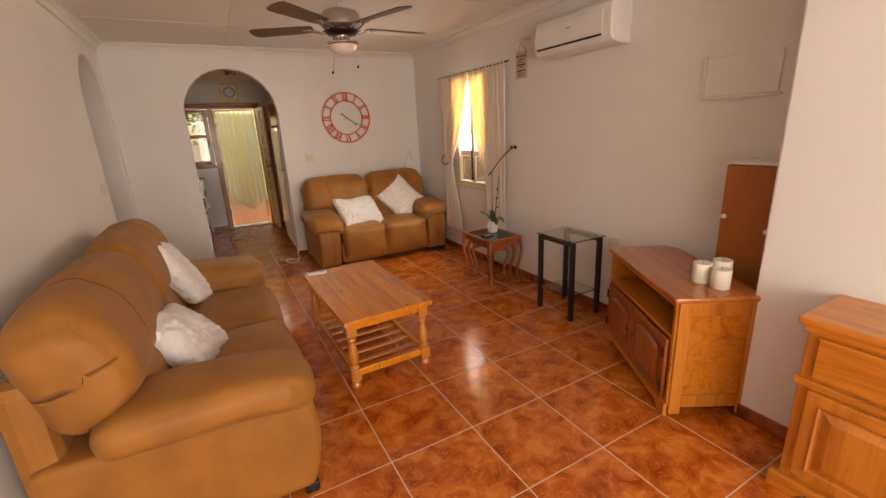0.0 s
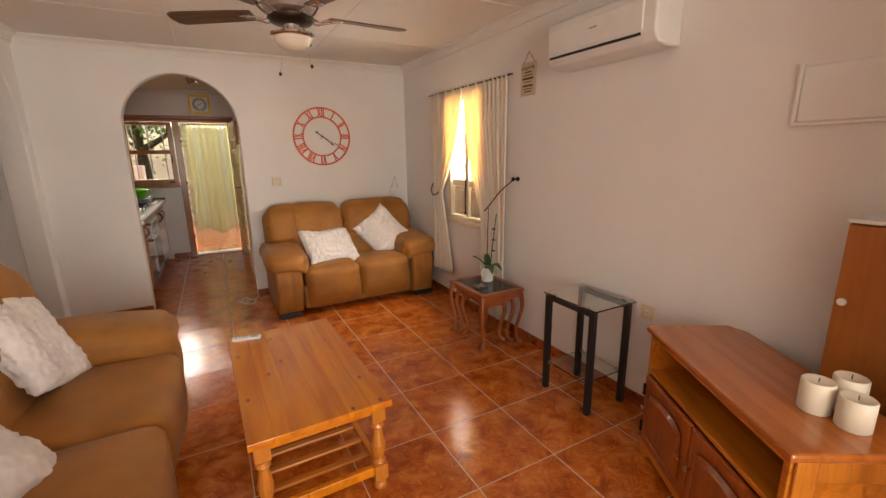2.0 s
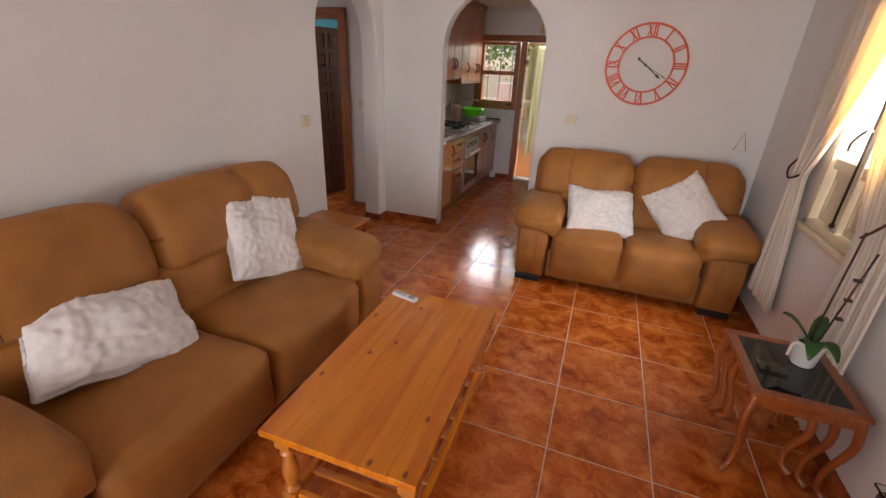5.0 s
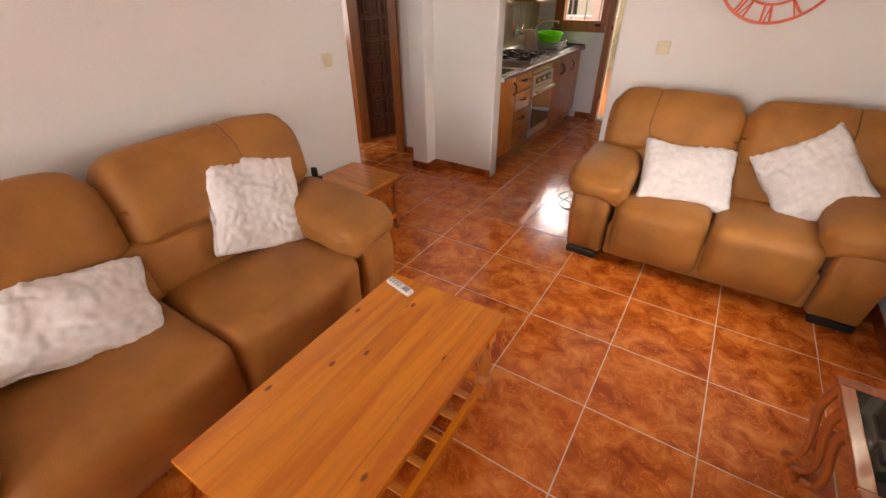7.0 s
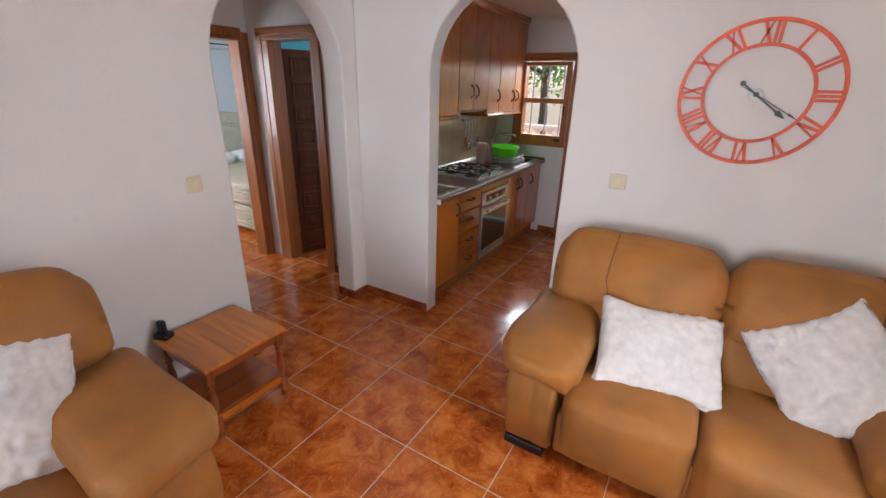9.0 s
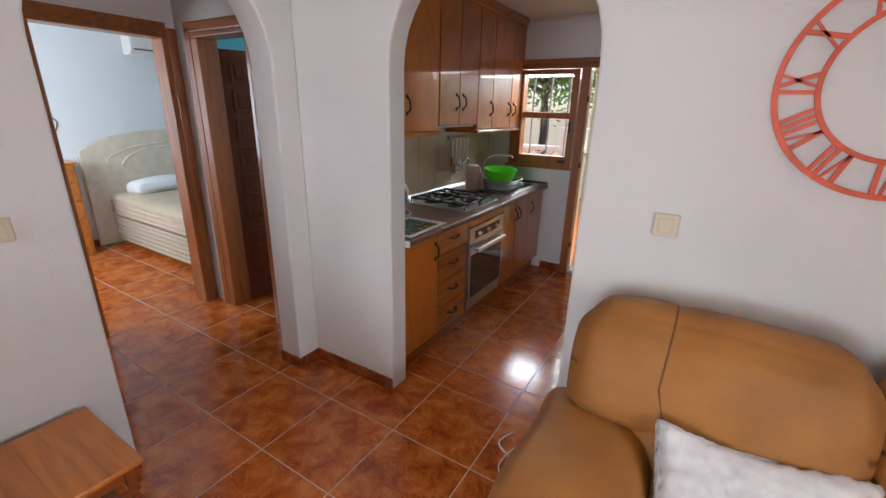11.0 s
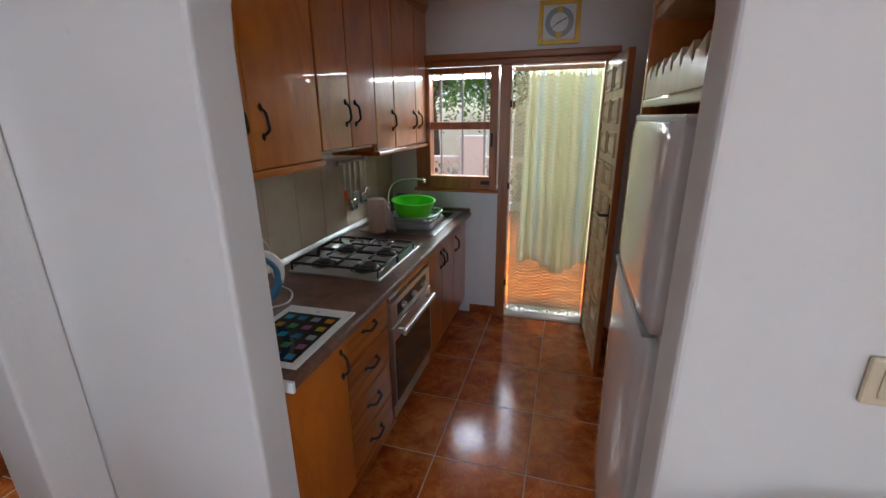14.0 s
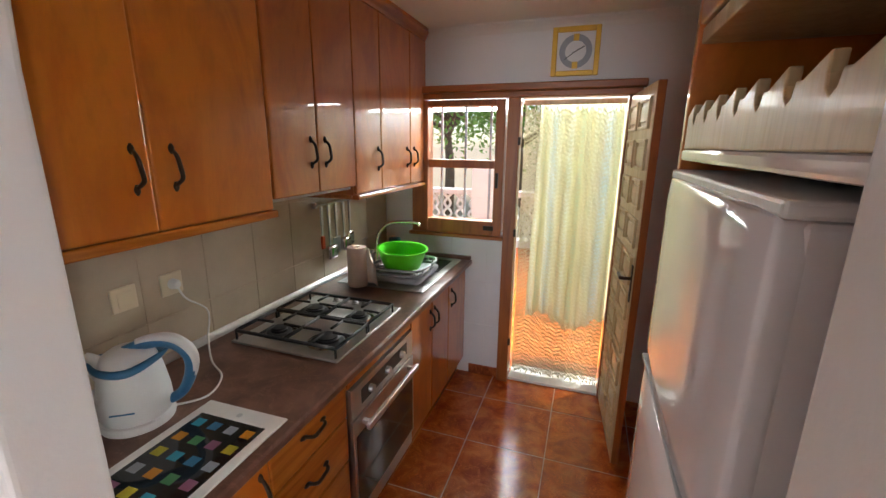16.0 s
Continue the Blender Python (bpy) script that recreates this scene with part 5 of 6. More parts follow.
def wall_units():
    k = thing("kitchen_wall_units", Matrix.Identity(4), "glossy cherry wood wall units with moulded cornice", "kitchen cabinet")
    boxes("carcass", [((-0.575, 5.57, 1.455), (UX - 0.021, 6.405, 2.36)), ((-0.575, 6.405, 1.49), (UX - 0.021, 7.0, 2.36)), ((-0.575, 7.0, 1.445), (UX - 0.021, 7.95, 2.36))], CHERRY, k, 0.0)
    for y0, y1, z0, hy in ((5.565, 5.958, 1.455, 5.91), (5.958, 6.405, 1.455, 6.02), (6.41, 6.695, 1.49, 6.645), (6.695, 7.0, 1.49, 6.745), (7.0, 7.28, 1.45, 7.235), (7.28, 7.68, 1.45, 7.62), (7.68, 7.95, 1.45, 7.735)):
        unit_door(k, UX, y0, y1, z0, 2.36, (hy, z0 + 0.17))
    for a, b in [((UX - 0.03, 5.565, 1.425), (UX + 0.014, 6.41, 1.4545)), ((UX - 0.03, 7.0, 1.42), (UX + 0.012, 7.95, 1.4445)), ((-0.56, 7.0, 1.42), (UX - 0.03, 7.02, 1.4445)), ((-0.56, 6.39, 1.425), (UX - 0.03, 6.41, 1.4545))]:
        box("light_rail", a, b, CHERRY_Y, k, 0.006)
    outline("cornice", [(0, 0), (0.02, 0), (0.028, 0.018), (0.05, 0.045), (0.055, 0.068), (0, 0.068)], 2.38, Matrix.Translation((UX - 0.02, 5.57, 2.3605)) @ XZ, CHERRY_Y, k, 0.004)
    box("hood_base", (-0.56, 6.42, 1.475), (UX - 0.03, 6.99, 1.4895), WHITE, k, 0.002)


wall_units()


def oven():
    o = thing("oven", Matrix.Identity(4), "built-in stainless steel electric oven with a bar handle", "oven")
    box("body", (-0.49, 6.36, 0.14), (FX - 0.001, 6.94, 0.785), STEEL, o, 0.002)
    box("control_panel", (FX, 6.357, 0.655), (FX + 0.012, 6.943, 0.785), STEEL, o, 0.003)
    box("display", (FX + 0.0115, 6.43, 0.69), (FX + 0.0135, 6.87, 0.755), BLACK, o, 0.002)
    box("door", (FX, 6.357, 0.21), (FX + 0.016, 6.943, 0.65), STEEL, o, 0.003)
    box("window", (FX + 0.0155, 6.375, 0.225), (FX + 0.018, 6.925, 0.575), SMOKED, o, 0.002)
    for y in (6.5, 6.65, 6.8):
        lathe("knob", [(0.017, 0), (0.017, 0.016), (0.013, 0.02)], STEEL, o, 16).matrix_world = pose(FX + 0.0135, y, 0.722, 0, 90)
    box("handle", (FX + 0.045, 6.4, 0.6), (FX + 0.066, 6.9, 0.63), STEEL, o, 0.006)
    for y in (6.42, 6.86):
        box("handle_post", (FX + 0.016, y, 0.605), (FX + 0.046, y + 0.02, 0.625), STEEL, o, 0.002)
    box("kick", (FX - 0.02, 6.357, 0.125), (FX + 0.004, 6.943, 0.2), STEEL, o, 0.002)


oven()


def hob():
    h = thing("gas_hob", pose(-0.225, 6.63, 0.9005), "stainless gas hob with four burners and black grates", "hob")
    box("plate", (-0.25, -0.285, 0), (0.25, 0.285, 0.01), STEEL, h, 0.004)
    for x, y, r in ((-0.12, -0.15, 0.035), (0.12, -0.15, 0.05), (-0.12, 0.1, 0.045), (0.12, 0.1, 0.035)):
        lathe("burner", [(r + 0.02, 0.0102), (r + 0.015, 0.016), (r, 0.018), (r, 0.026), (r * 0.85, 0.03), (r * 0.85, 0.034), (r * 0.4, 0.036)], CAST, h, 20, (x, y, 0))
        lathe("drip_ring", [(r + 0.035, 0.0101), (r + 0.03, 0.013), (r + 0.02, 0.0125)], CHROME, h, 24, (x, y, 0))
    for k, y in ((0, -0.15), (1, 0.1)):
        bm = bmesh.new()
        x0, x1, y0, y1, z = -0.235, 0.235, y - 0.118, y + 0.118, 0.05
        for a, b in (((x0, y0), (x1, y0)), ((x0, y1), (x1, y1)), ((x0, y0), (x0, y1)), ((x1, y0), (x1, y1)), ((0, y0), (0, y1))):
            add_tube(bm, [(*a, z), (*b, z)], 0.0075, 6)
        for cx in (-0.12, 0.12):
            for dx, dy in ((1, 0), (-1, 0), (0, 1), (0, -1)):
                add_tube(bm, [(cx + dx * 0.028, y + dy * 0.028, z + 0.002), (cx + dx * 0.115, y + dy * 0.115, z)], 0.006, 6)
        for a in (x0, x1):
            for b in (y0, y1):
                add_tube(bm, [(a, b, 0.0105), (a, b, z)], 0.005, 6)
        finish("grate", bm, CAST, h, True)
    for i in range(4):
        lathe("knob", [(0.019, 0.0102), (0.018, 0.014), (0.014, 0.016), (0.013, 0.034), (0.009, 0.036)], STEEL, h, 16, (-0.1 + i * 0.055, 0.25, 0))


hob()


def sink():
    s = thing("sink", Matrix.Identity(4), "stainless inset sink with drainer", "sink")
    x0, x1, y0, y1 = -0.5, 0.04, 7.16, 7.9
    boxes("rim", [((x0, y0, 0.9005), (x1, y0 + 0.38, 0.908)), ((x0, y0 + 0.38, 0.9005), (x0 + 0.12, y1, 0.908)), ((x1 - 0.05, y0 + 0.38, 0.9005), (x1, y1, 0.908)), ((x0 + 0.12, y1 - 0.04, 0.9005), (x1 - 0.05, y1, 0.908))], STEEL, s, 0.003)
    # no hollow bowl: a flat black sheet paints its shaded depth
    box("bowl_shade", (x0 + 0.12, y0 + 0.38, 0.9003), (x1 - 0.05, y1 - 0.04, 0.902), CAST, s, 0.0)
    boxes("drainer_rib", [((x0 + 0.1, y0 + 0.05 + 0.04 * i, 0.908), (x1 - 0.06, y0 + 0.06 + 0.04 * i, 0.911)) for i in range(8)], STEEL, s, 0.002)
    t = thing("tap", pose(-0.47, 7.6, 0.908), "chrome kitchen tap with a long swan spout", "tap")
    lathe("base", [(0.028, 0), (0.026, 0.03), (0.02, 0.04), (0.02, 0.1), (0.012, 0.11)], CHROME, t, 18)
    tube("spout", smooth_path([(0, 0, 0.1), (0.01, 0.01, 0.2), (0.07, 0.05, 0.27), (0.18, 0.1, 0.28), (0.25, 0.13, 0.27), (0.255, 0.132, 0.25)]), 0.011, CHROME, t, 10)
    tube("lever", [(0, 0, 0.08), (-0.01, -0.07, 0.1)], 0.008, CHROME, t, 8)
    lathe("lever_head", [(0.012, 0.085), (0.02, 0.09), (0.02, 0.115), (0.01, 0.12)], CHROME, t, 14, (-0.01, -0.075, 0))


sink()


def worktop_things():
    r = thing("dish_rack", pose(-0.17, 7.4, 0.911), "grey plastic dish rack on the drainer", "dish rack")
    cushion("tray", (0.32, 0.36, 0.05), 0.024, GREY, r, Matrix.Translation((0, 0, 0.026)), cuts=7)
    bm = bmesh.new()
    for z, s in ((0.055, 0.155), (0.085, 0.165)):
        pts = [(s * math.copysign(abs(math.cos(a)) ** 0.5, math.cos(a)), s * 1.12 * math.copysign(abs(math.sin(a)) ** 0.5, math.sin(a)), z) for a in [i * math.pi / 16 for i in range(33)]]
        add_tube(bm, pts, 0.008, 6)
    for i in range(16):
        a = i * math.pi / 8 + 0.1
        add_tube(bm, [(0.155 * math.copysign(abs(math.cos(a)) ** 0.5, math.cos(a)), 0.172 * math.copysign(abs(math.sin(a)) ** 0.5, math.sin(a)), z) for z in (0.05, 0.085)], 0.005, 5)
    finish("basket", bm, GREY, r, True)
    b = thing("washing_bowl", pose(-0.185, 7.385, 0.966, 2, 3, 0), "lime green plastic bowl drying on the rack", "bowl")
    lathe("bowl", [(0.09, 0), (0.105, 0.004), (0.13, 0.06), (0.145, 0.115), (0.156, 0.12), (0.156, 0.126), (0.142, 0.124), (0.125, 0.062), (0.1, 0.01)], GREEN, b, 36)
    p = thing("paper_towel", pose(-0.35, 7.14, 0.9115), "roll of pale kitchen paper with a loose sheet", "paper roll")
    lathe("roll", [(0.052, 0), (0.055, 0.003), (0.055, 0.222), (0.052, 0.225), (0.02, 0.224), (0.019, 0.2)], PAPER, p, 28)
    bm = bmesh.new()
    prev = None
    for i in range(9):
        s = i / 8
        x, y = 0.055 * math.cos(0.4) + 0.09 * s, 0.055 * math.sin(0.4) - 0.03 * s + 0.02 * math.sin(s * 4)
        row = [bm.verts.new((x, y, 0.012 + 0.0 * s)), bm.verts.new((x - 0.02 * s, y + 0.012 * s, 0.12)), bm.verts.new((x - 0.055 * s, y, 0.22 - 0.03 * s))]
        if prev:
            for j in range(2):
                bm.faces.new((prev[j], prev[j + 1], row[j + 1], row[j]))
        prev = row
    sh = finish("loose_sheet", bm, PAPER, p, True)
    sh.modifiers.new("thick", "SOLIDIFY").thickness = 0.0012
    # kettle
    k = thing("kettle", pose(-0.345, 5.875, 0.9005, 0, 0, 35), "white electric kettle with a blue arched handle", "kettle")
    lathe("base", [(0.092, 0), (0.095, 0.012), (0.092, 0.022), (0.084, 0.026)], WHITE, k, 36)
    lathe("body", [(0.086, 0.027), (0.092, 0.045), (0.09, 0.09), (0.083, 0.14), (0.074, 0.185), (0.064, 0.212), (0.045, 0.226), (0.015, 0.232)], WHITE, k, 36)
    loop = smooth_path([(-0.07, 0, 0.185), (-0.02, 0, 0.212), (0.05, 0, 0.236), (0.11, 0, 0.232), (0.15, 0, 0.19), (0.152, 0, 0.135), (0.125, 0, 0.075), (0.088, 0, 0.05)], 5)
    tube("handle", loop, [0.014 + 0.004 * math.sin(i / 35 * math.pi) for i in range(36)], BLUE, k, 12)
    tube("handle_shell", [p + Vector((0.006, 0, 0.01)) for p in loop[8:30]], [0.0135 + 0.0035 * math.sin(i / 21 * math.pi) for i in range(22)], WHITE, k, 12)
    tube("spout", smooth_path([(-0.055, 0, 0.15), (-0.085, 0, 0.19), (-0.108, 0, 0.212)]), [0.034 - 0.0015 * i for i in range(13)], WHITE, k, 12)
    bm = bmesh.new()
    for sd in (-1, 1):
        add_tube(bm, smooth_path([(-0.095, sd * 0.014, 0.2), (-0.05, sd * 0.062, 0.188), (0.02, sd * 0.076, 0.185), (0.075, sd * 0.03, 0.2), (0.1, 0, 0.215)], 5), [0.004 + 0.008 * math.sin(i / 20 * math.pi) for i in range(21)], 8)
    finish("collar", bm, BLUE, k, True)
    box("brand_bar", (-0.03, -0.0925, 0.07), (0.03, -0.089, 0.074), BLUE, k, 0.001)
    fl = thing("kettle_cable", Matrix.Identity(4), "white kettle cable plugged in above the worktop", "cable")
    tube("flex", smooth_path([(-0.545, 6.2, 1.19), (-0.53, 6.22, 1.13), (-0.55, 6.32, 1.04), (-0.52, 6.28, 0.94), (-0.42, 6.2, 0.905), (-0.3, 6.13, 0.904), (-0.25, 6.02, 0.904), (-0.33, 5.93, 0.904)], 8), 0.0035, WHITE, fl, 6)
    lathe("plug", [(0.019, 0), (0.018, 0.025), (0.012, 0.035)], WHITE, fl, 16).matrix_world = pose(-0.568, 6.2, 1.19, 0, 90)
    # glass board printed like a tablet
    t = thing("glass_board", pose(-0.066, 5.81, 0.9005, 0, 0, 1), "white framed glass chopping board with coloured squares", "chopping board")
    box("board", (-0.145, -0.2, 0.003), (0.145, 0.2, 0.009), WHITE, t, 0.003)
    boxes("pad", [((sx * 0.12 - 0.008, sy * 0.16 - 0.008, 0), (sx * 0.12 + 0.008, sy * 0.16 + 0.008, 0.0031)) for sx in (-1, 1) for sy in (-1, 1)], BLACK, t, 0.0)
    box("screen", (-0.115, -0.175, 0.0088), (0.115, 0.14, 0.0095), SMOKED, t, 0.0)
    lathe("button", [(0.009, 0.0088), (0.009, 0.0096)], STEEL, t, 16, (0.0, 0.165, 0))
    cols = [(0.3, 0.12, 0.2), (0.5, 0.2, 0.02), (0.05, 0.2, 0.35), (0.5, 0.42, 0.04), (0.08, 0.25, 0.1), (0.3, 0.32, 0.35), (0.04, 0.3, 0.4)]
    mats = [plain("icon_colour_%d" % i, c, 0.2) for i, c in enumerate(cols)]
    for i in range(4):
        for j in range(5):
            x, y = -0.085 + i * 0.057, -0.145 + j * 0.062
            box("icon", (x - 0.0155, y - 0.0155, 0.0094), (x + 0.0155, y + 0.0155, 0.01), mats[(i * 3 + j * 5) % 7], t, 0.0)
    # utensils
    u = thing("utensil_rail", Matrix.Identity(4), "steel rail with hanging kitchen utensils", "utensil rail")
    tube("rail", [(-0.55, 7.05, 1.365), (-0.55, 7.46, 1.365)], 0.006, STEEL, u)
    for y in (7.06, 7.42):
        box("bracket", (-0.573, y, 1.35), (-0.548, y + 0.02, 1.38), STEEL, u, 0.002)
    for y, ln, kind in ((7.1, 0.17, 0), (7.17, 0.24, 1), (7.24, 0.2, 2), (7.32, 0.22, 1), (7.39, 0.2, 3)):
        boxes("utensil_handle", [((-0.543, y - 0.008, 1.36 - ln), (-0.539, y + 0.008, 1.36))], STEEL, u, 0.001)
        box("grip", (-0.546, y - 0.011, 1.25), (-0.536, y + 0.011, 1.355), STEEL, u, 0.004)
        if kind == 1:
            cushion("ladle", (0.04, 0.085, 0.085), 0.018, CHROME, u, Matrix.Translation((-0.53, y, 1.36 - ln - 0.035)), cuts=6)
        elif kind == 2:
            box("spatula", (-0.542, y - 0.038, 1.36 - ln - 0.1), (-0.538, y + 0.038, 1.36 - ln), STEEL, u, 0.004)
        elif kind == 0:
            box("red_grip", (-0.548, y - 0.013, 1.36 - ln - 0.075), (-0.532, y + 0.013, 1.36 - ln), ORANGE, u, 0.005)
        else:
            cushion("spoon", (0.018, 0.06, 0.085), 0.008, CHROME, u, Matrix.Translation((-0.537, y, 1.36 - ln - 0.035)), cuts=5)
    sc = thing("washing_up_brush", pose(-0.44, 7.82, 0.9255), "dark blue washing-up brush behind the tap", "brush")
    cushion("head", (0.09, 0.05, 0.05), 0.02, BLUE, sc, Matrix.Translation((0, 0, 0.1)), cuts=5)
    lathe("cup", [(0.04, -0.0175), (0.045, 0.0), (0.045, 0.07), (0.04, 0.072), (0.035, 0.01)], BLUE, sc, 18)


worktop_things()
plate("light_switch", pose(-0.574, 6.03, 1.19, 0, 0, 90), "cream switch on the tiled splashback")
plate("wall_socket", pose(-0.574, 6.2, 1.19, 0, 0, 90), "cream socket on the tiled splashback", False)


def fridge():
    f = thing("fridge", Matrix.Identity(4), "tall white fridge freezer with bowed doors", "fridge")
    x, y0, y1, h = 1.05, 5.73, 6.44, 1.625
    box("body", (x + 0.035, y0 + 0.001, 0.02), (1.68, y1, h - 0.012), FRIDGE, f, 0.01)
    def bow(q, p):
        if q.x < 0:
            q.x -= 0.012 * (1 - p.y ** 2)
        return q
    for z0, z1 in ((0.06, 1.085), (1.1, h - 0.005)):
        cushion("door", (0.055, y1 - y0, z1 - z0), 0.016, FRIDGE, f, Matrix.Translation((x + 0.03, (y0 + y1) / 2, (z0 + z1) / 2)), cuts=7, shape=bow)
    box("top", (x + 0.012, y0 - 0.004, h - 0.0115), (1.68, y1 + 0.004, h + 0.012), WHITE, f, 0.006)
    boxes("grip_groove", [((x - 0.004, y0 + 0.02, 1.0855), (x + 0.03, y1 - 0.02, 1.0995))], GREY, f, 0.003)
    boxes("foot", [((x + 0.1, y0 + 0.05, 0), (x + 0.15, y0 + 0.1, 0.02)), ((x + 0.1, y1 - 0.1, 0), (x + 0.15, y1 - 0.05, 0.02))], BLACK, f, 0.002)


fridge()


def over_fridge():
    k = thing("shelf_unit", Matrix.Identity(4), "cherry wood unit over the fridge with a scalloped plate rack", "kitchen cabinet")
    x, y0, y1 = 1.08, 5.59, 6.46
    boxes("side", [((x, y1, 0.0), (1.69, y1 + 0.03, 2.4)), ((x + 0.02, y0 - 0.03, 1.66), (1.69, y0, 2.4))], CHERRY, k, 0.004)
    box("bottom", (x, y0, 1.66), (1.69, y1, 1.69), FRIDGE, k, 0.008)
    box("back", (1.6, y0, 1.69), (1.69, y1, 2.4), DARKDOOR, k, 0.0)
    n = 8
    pts = [(y0, 1.69), (y1, 1.69)]
    for i in range(n, 0, -1):
        b, a = y0 + (y1 - y0) * i / n, y0 + (y1 - y0) * (i - 1) / n
        pts += [(b, 1.775), (a + (b - a) * 0.42, 1.8)]
        pts += [(a + (b - a) * (0.3 + 0.16 * math.cos(t)), 1.79 - 0.04 * math.sin(t)) for t in (0.4, 0.9, 1.57, 2.2, 2.8)]
    pts += [(y0, 1.775)]
    outline("plate_rack", pts, 0.018, Matrix.Translation((x + 0.004, 0, 0)) @ YZ, PALEDOOR, k, 0.003)
    box("shelf", (x + 0.01, y0, 1.95), (1.69, y1, 1.99), PALEDOOR, k, 0.004)
    for a, b in ((y0, (y0 + y1) / 2), ((y0 + y1) / 2, y1)):
        unit = box("door", (x, a + 0.002, 1.995), (x + 0.02, b - 0.002, 2.36), CHERRY, k, 0.006)
    box("cornice", (x - 0.03, y0 - 0.03, 2.362), (1.69, y1 + 0.05, 2.425), CHERRY_Y, k, 0.012)


over_fridge()


def kitchen_clock():
    c = thing("square_clock", pose(0.707, KY - 0.001, 2.245, 90), "square clock with a gold frame over the kitchen door", "clock")
    s = 0.137
    boxes("frame", [((-s, -s, 0), (-s + 0.03, s, 0.025)), ((s - 0.03, -s, 0), (s, s, 0.025)), ((-s + 0.03, -s, 0), (s - 0.03, -s + 0.03, 0.025)), ((-s + 0.03, s - 0.03, 0), (s - 0.03, s, 0.025))], YELLOW, c, 0.005)
    box("face", (-s + 0.03, -s + 0.03, 0), (s - 0.03, s - 0.03, 0.01), WHITE, c, 0.0)
    bm = bmesh.new()
    ring(bm, 0.06, 0.094, 0.003, 40)
    finish("dial", bm, GREY, c).location.z = 0.01
    for y in (0.058, -0.096):
        box("gold_mark", (-0.016, y, 0.0128), (0.016, y + 0.038, 0.0145), YELLOW, c, 0.0)
    boxes("hand", [((-0.003, -0.02, 0.0125), (0.003, 0.055, 0.0135))], BLACK, c, 0.0).matrix_local = pose(0, 0, 0, 0, 0, -62)
    boxes("hand", [((-0.002, -0.02, 0.014), (0.002, 0.075, 0.015))], BLACK, c, 0.0).matrix_local = pose(0, 0, 0, 0, 0, 125)


kitchen_clock()


def spot_light():
    s = thing("ceiling_spotlight", pose(0.68, 6.55, KH), "chrome ceiling spotlight cluster in the kitchen", "ceiling lamp")
    lathe("rose", [(0.06, -0.015), (0.06, 0)], CHROME, s, 20)
    for a in (20, 140, 260):
        m = pose(0, 0, -0.03, 0, 0, a) @ pose(0.06, 0, -0.02, 0, 50, 0)
        lathe("spot", [(0.014, 0.03), (0.02, 0.02), (0.034, -0.03), (0.03, -0.03), (0.016, 0.01)], CHROME, s, 16).matrix_local = m
        tube("arm", [(0.01, 0, -0.012), (0.05 * math.cos(radians(a)), 0.05 * math.sin(radians(a)), -0.045)], 0.005, CHROME, s, 6)


spot_light()


# bead curtain and cloth outside the kitchen door
def door_curtains():
    c = thing("bead_curtain", Matrix.Identity(4), "pale bead strand curtain in the kitchen doorway", "door curtain")
    box("head_rail", (0.41, KY + 0.08, 1.955), (1.03, KY + 0.1, 1.985), PALEDOOR, c, 0.003)
    bm = bmesh.new()
    n = 128
    add_tube(bm, [(0.0, 0, 1.955 - 1.9 * i / n) for i in range(n + 1)], [0.0044 if i % 2 else 0.002 for i in range(n + 1)], 5)
    first = finish("strand", bm, BEADS, c, True)
    first.location = (0.42, KY + 0.09, 0)
    k = 76
    for i in range(1, k):
        o = new("strand", first.data)
        o.parent = c
        o.location = (0.42 + i * 0.6 / (k - 1), KY + 0.09 + random.uniform(-0.004, 0.004), random.uniform(-0.045, 0.0))
    g = fold_sheet("door_drape", (0.47, 1.1), 0.3, 2.0, DRAPE, None, 0.035, 8, 80, 20, lambda p, s, t: Vector((p.x + 0.05 * (s - 0.6) * t, p.y, p.z + (0.06 * math.sin(s * 9) if t > 0.9 else 0))))
    g.matrix_world = Matrix.Translation((0, KY + 0.5, 0))
    tagged(g, "thin green and yellow cloth drape hanging outside the door", "drape")
    r = thing("drape_rail", Matrix.Identity(4), "metal rail carrying the outside drape", "rail")
    tube("rail", [(0.4, KY + 0.5, 2.01), (1.5, KY + 0.5, 2.01)], 0.01, STEEL, r)
    boxes("hanger", [((x, KY + 0.49, 2.01), (x + 0.02, KY + 0.51, 2.4)) for x in (0.42, 1.46)], STEEL, r, 0.002)


door_curtains()


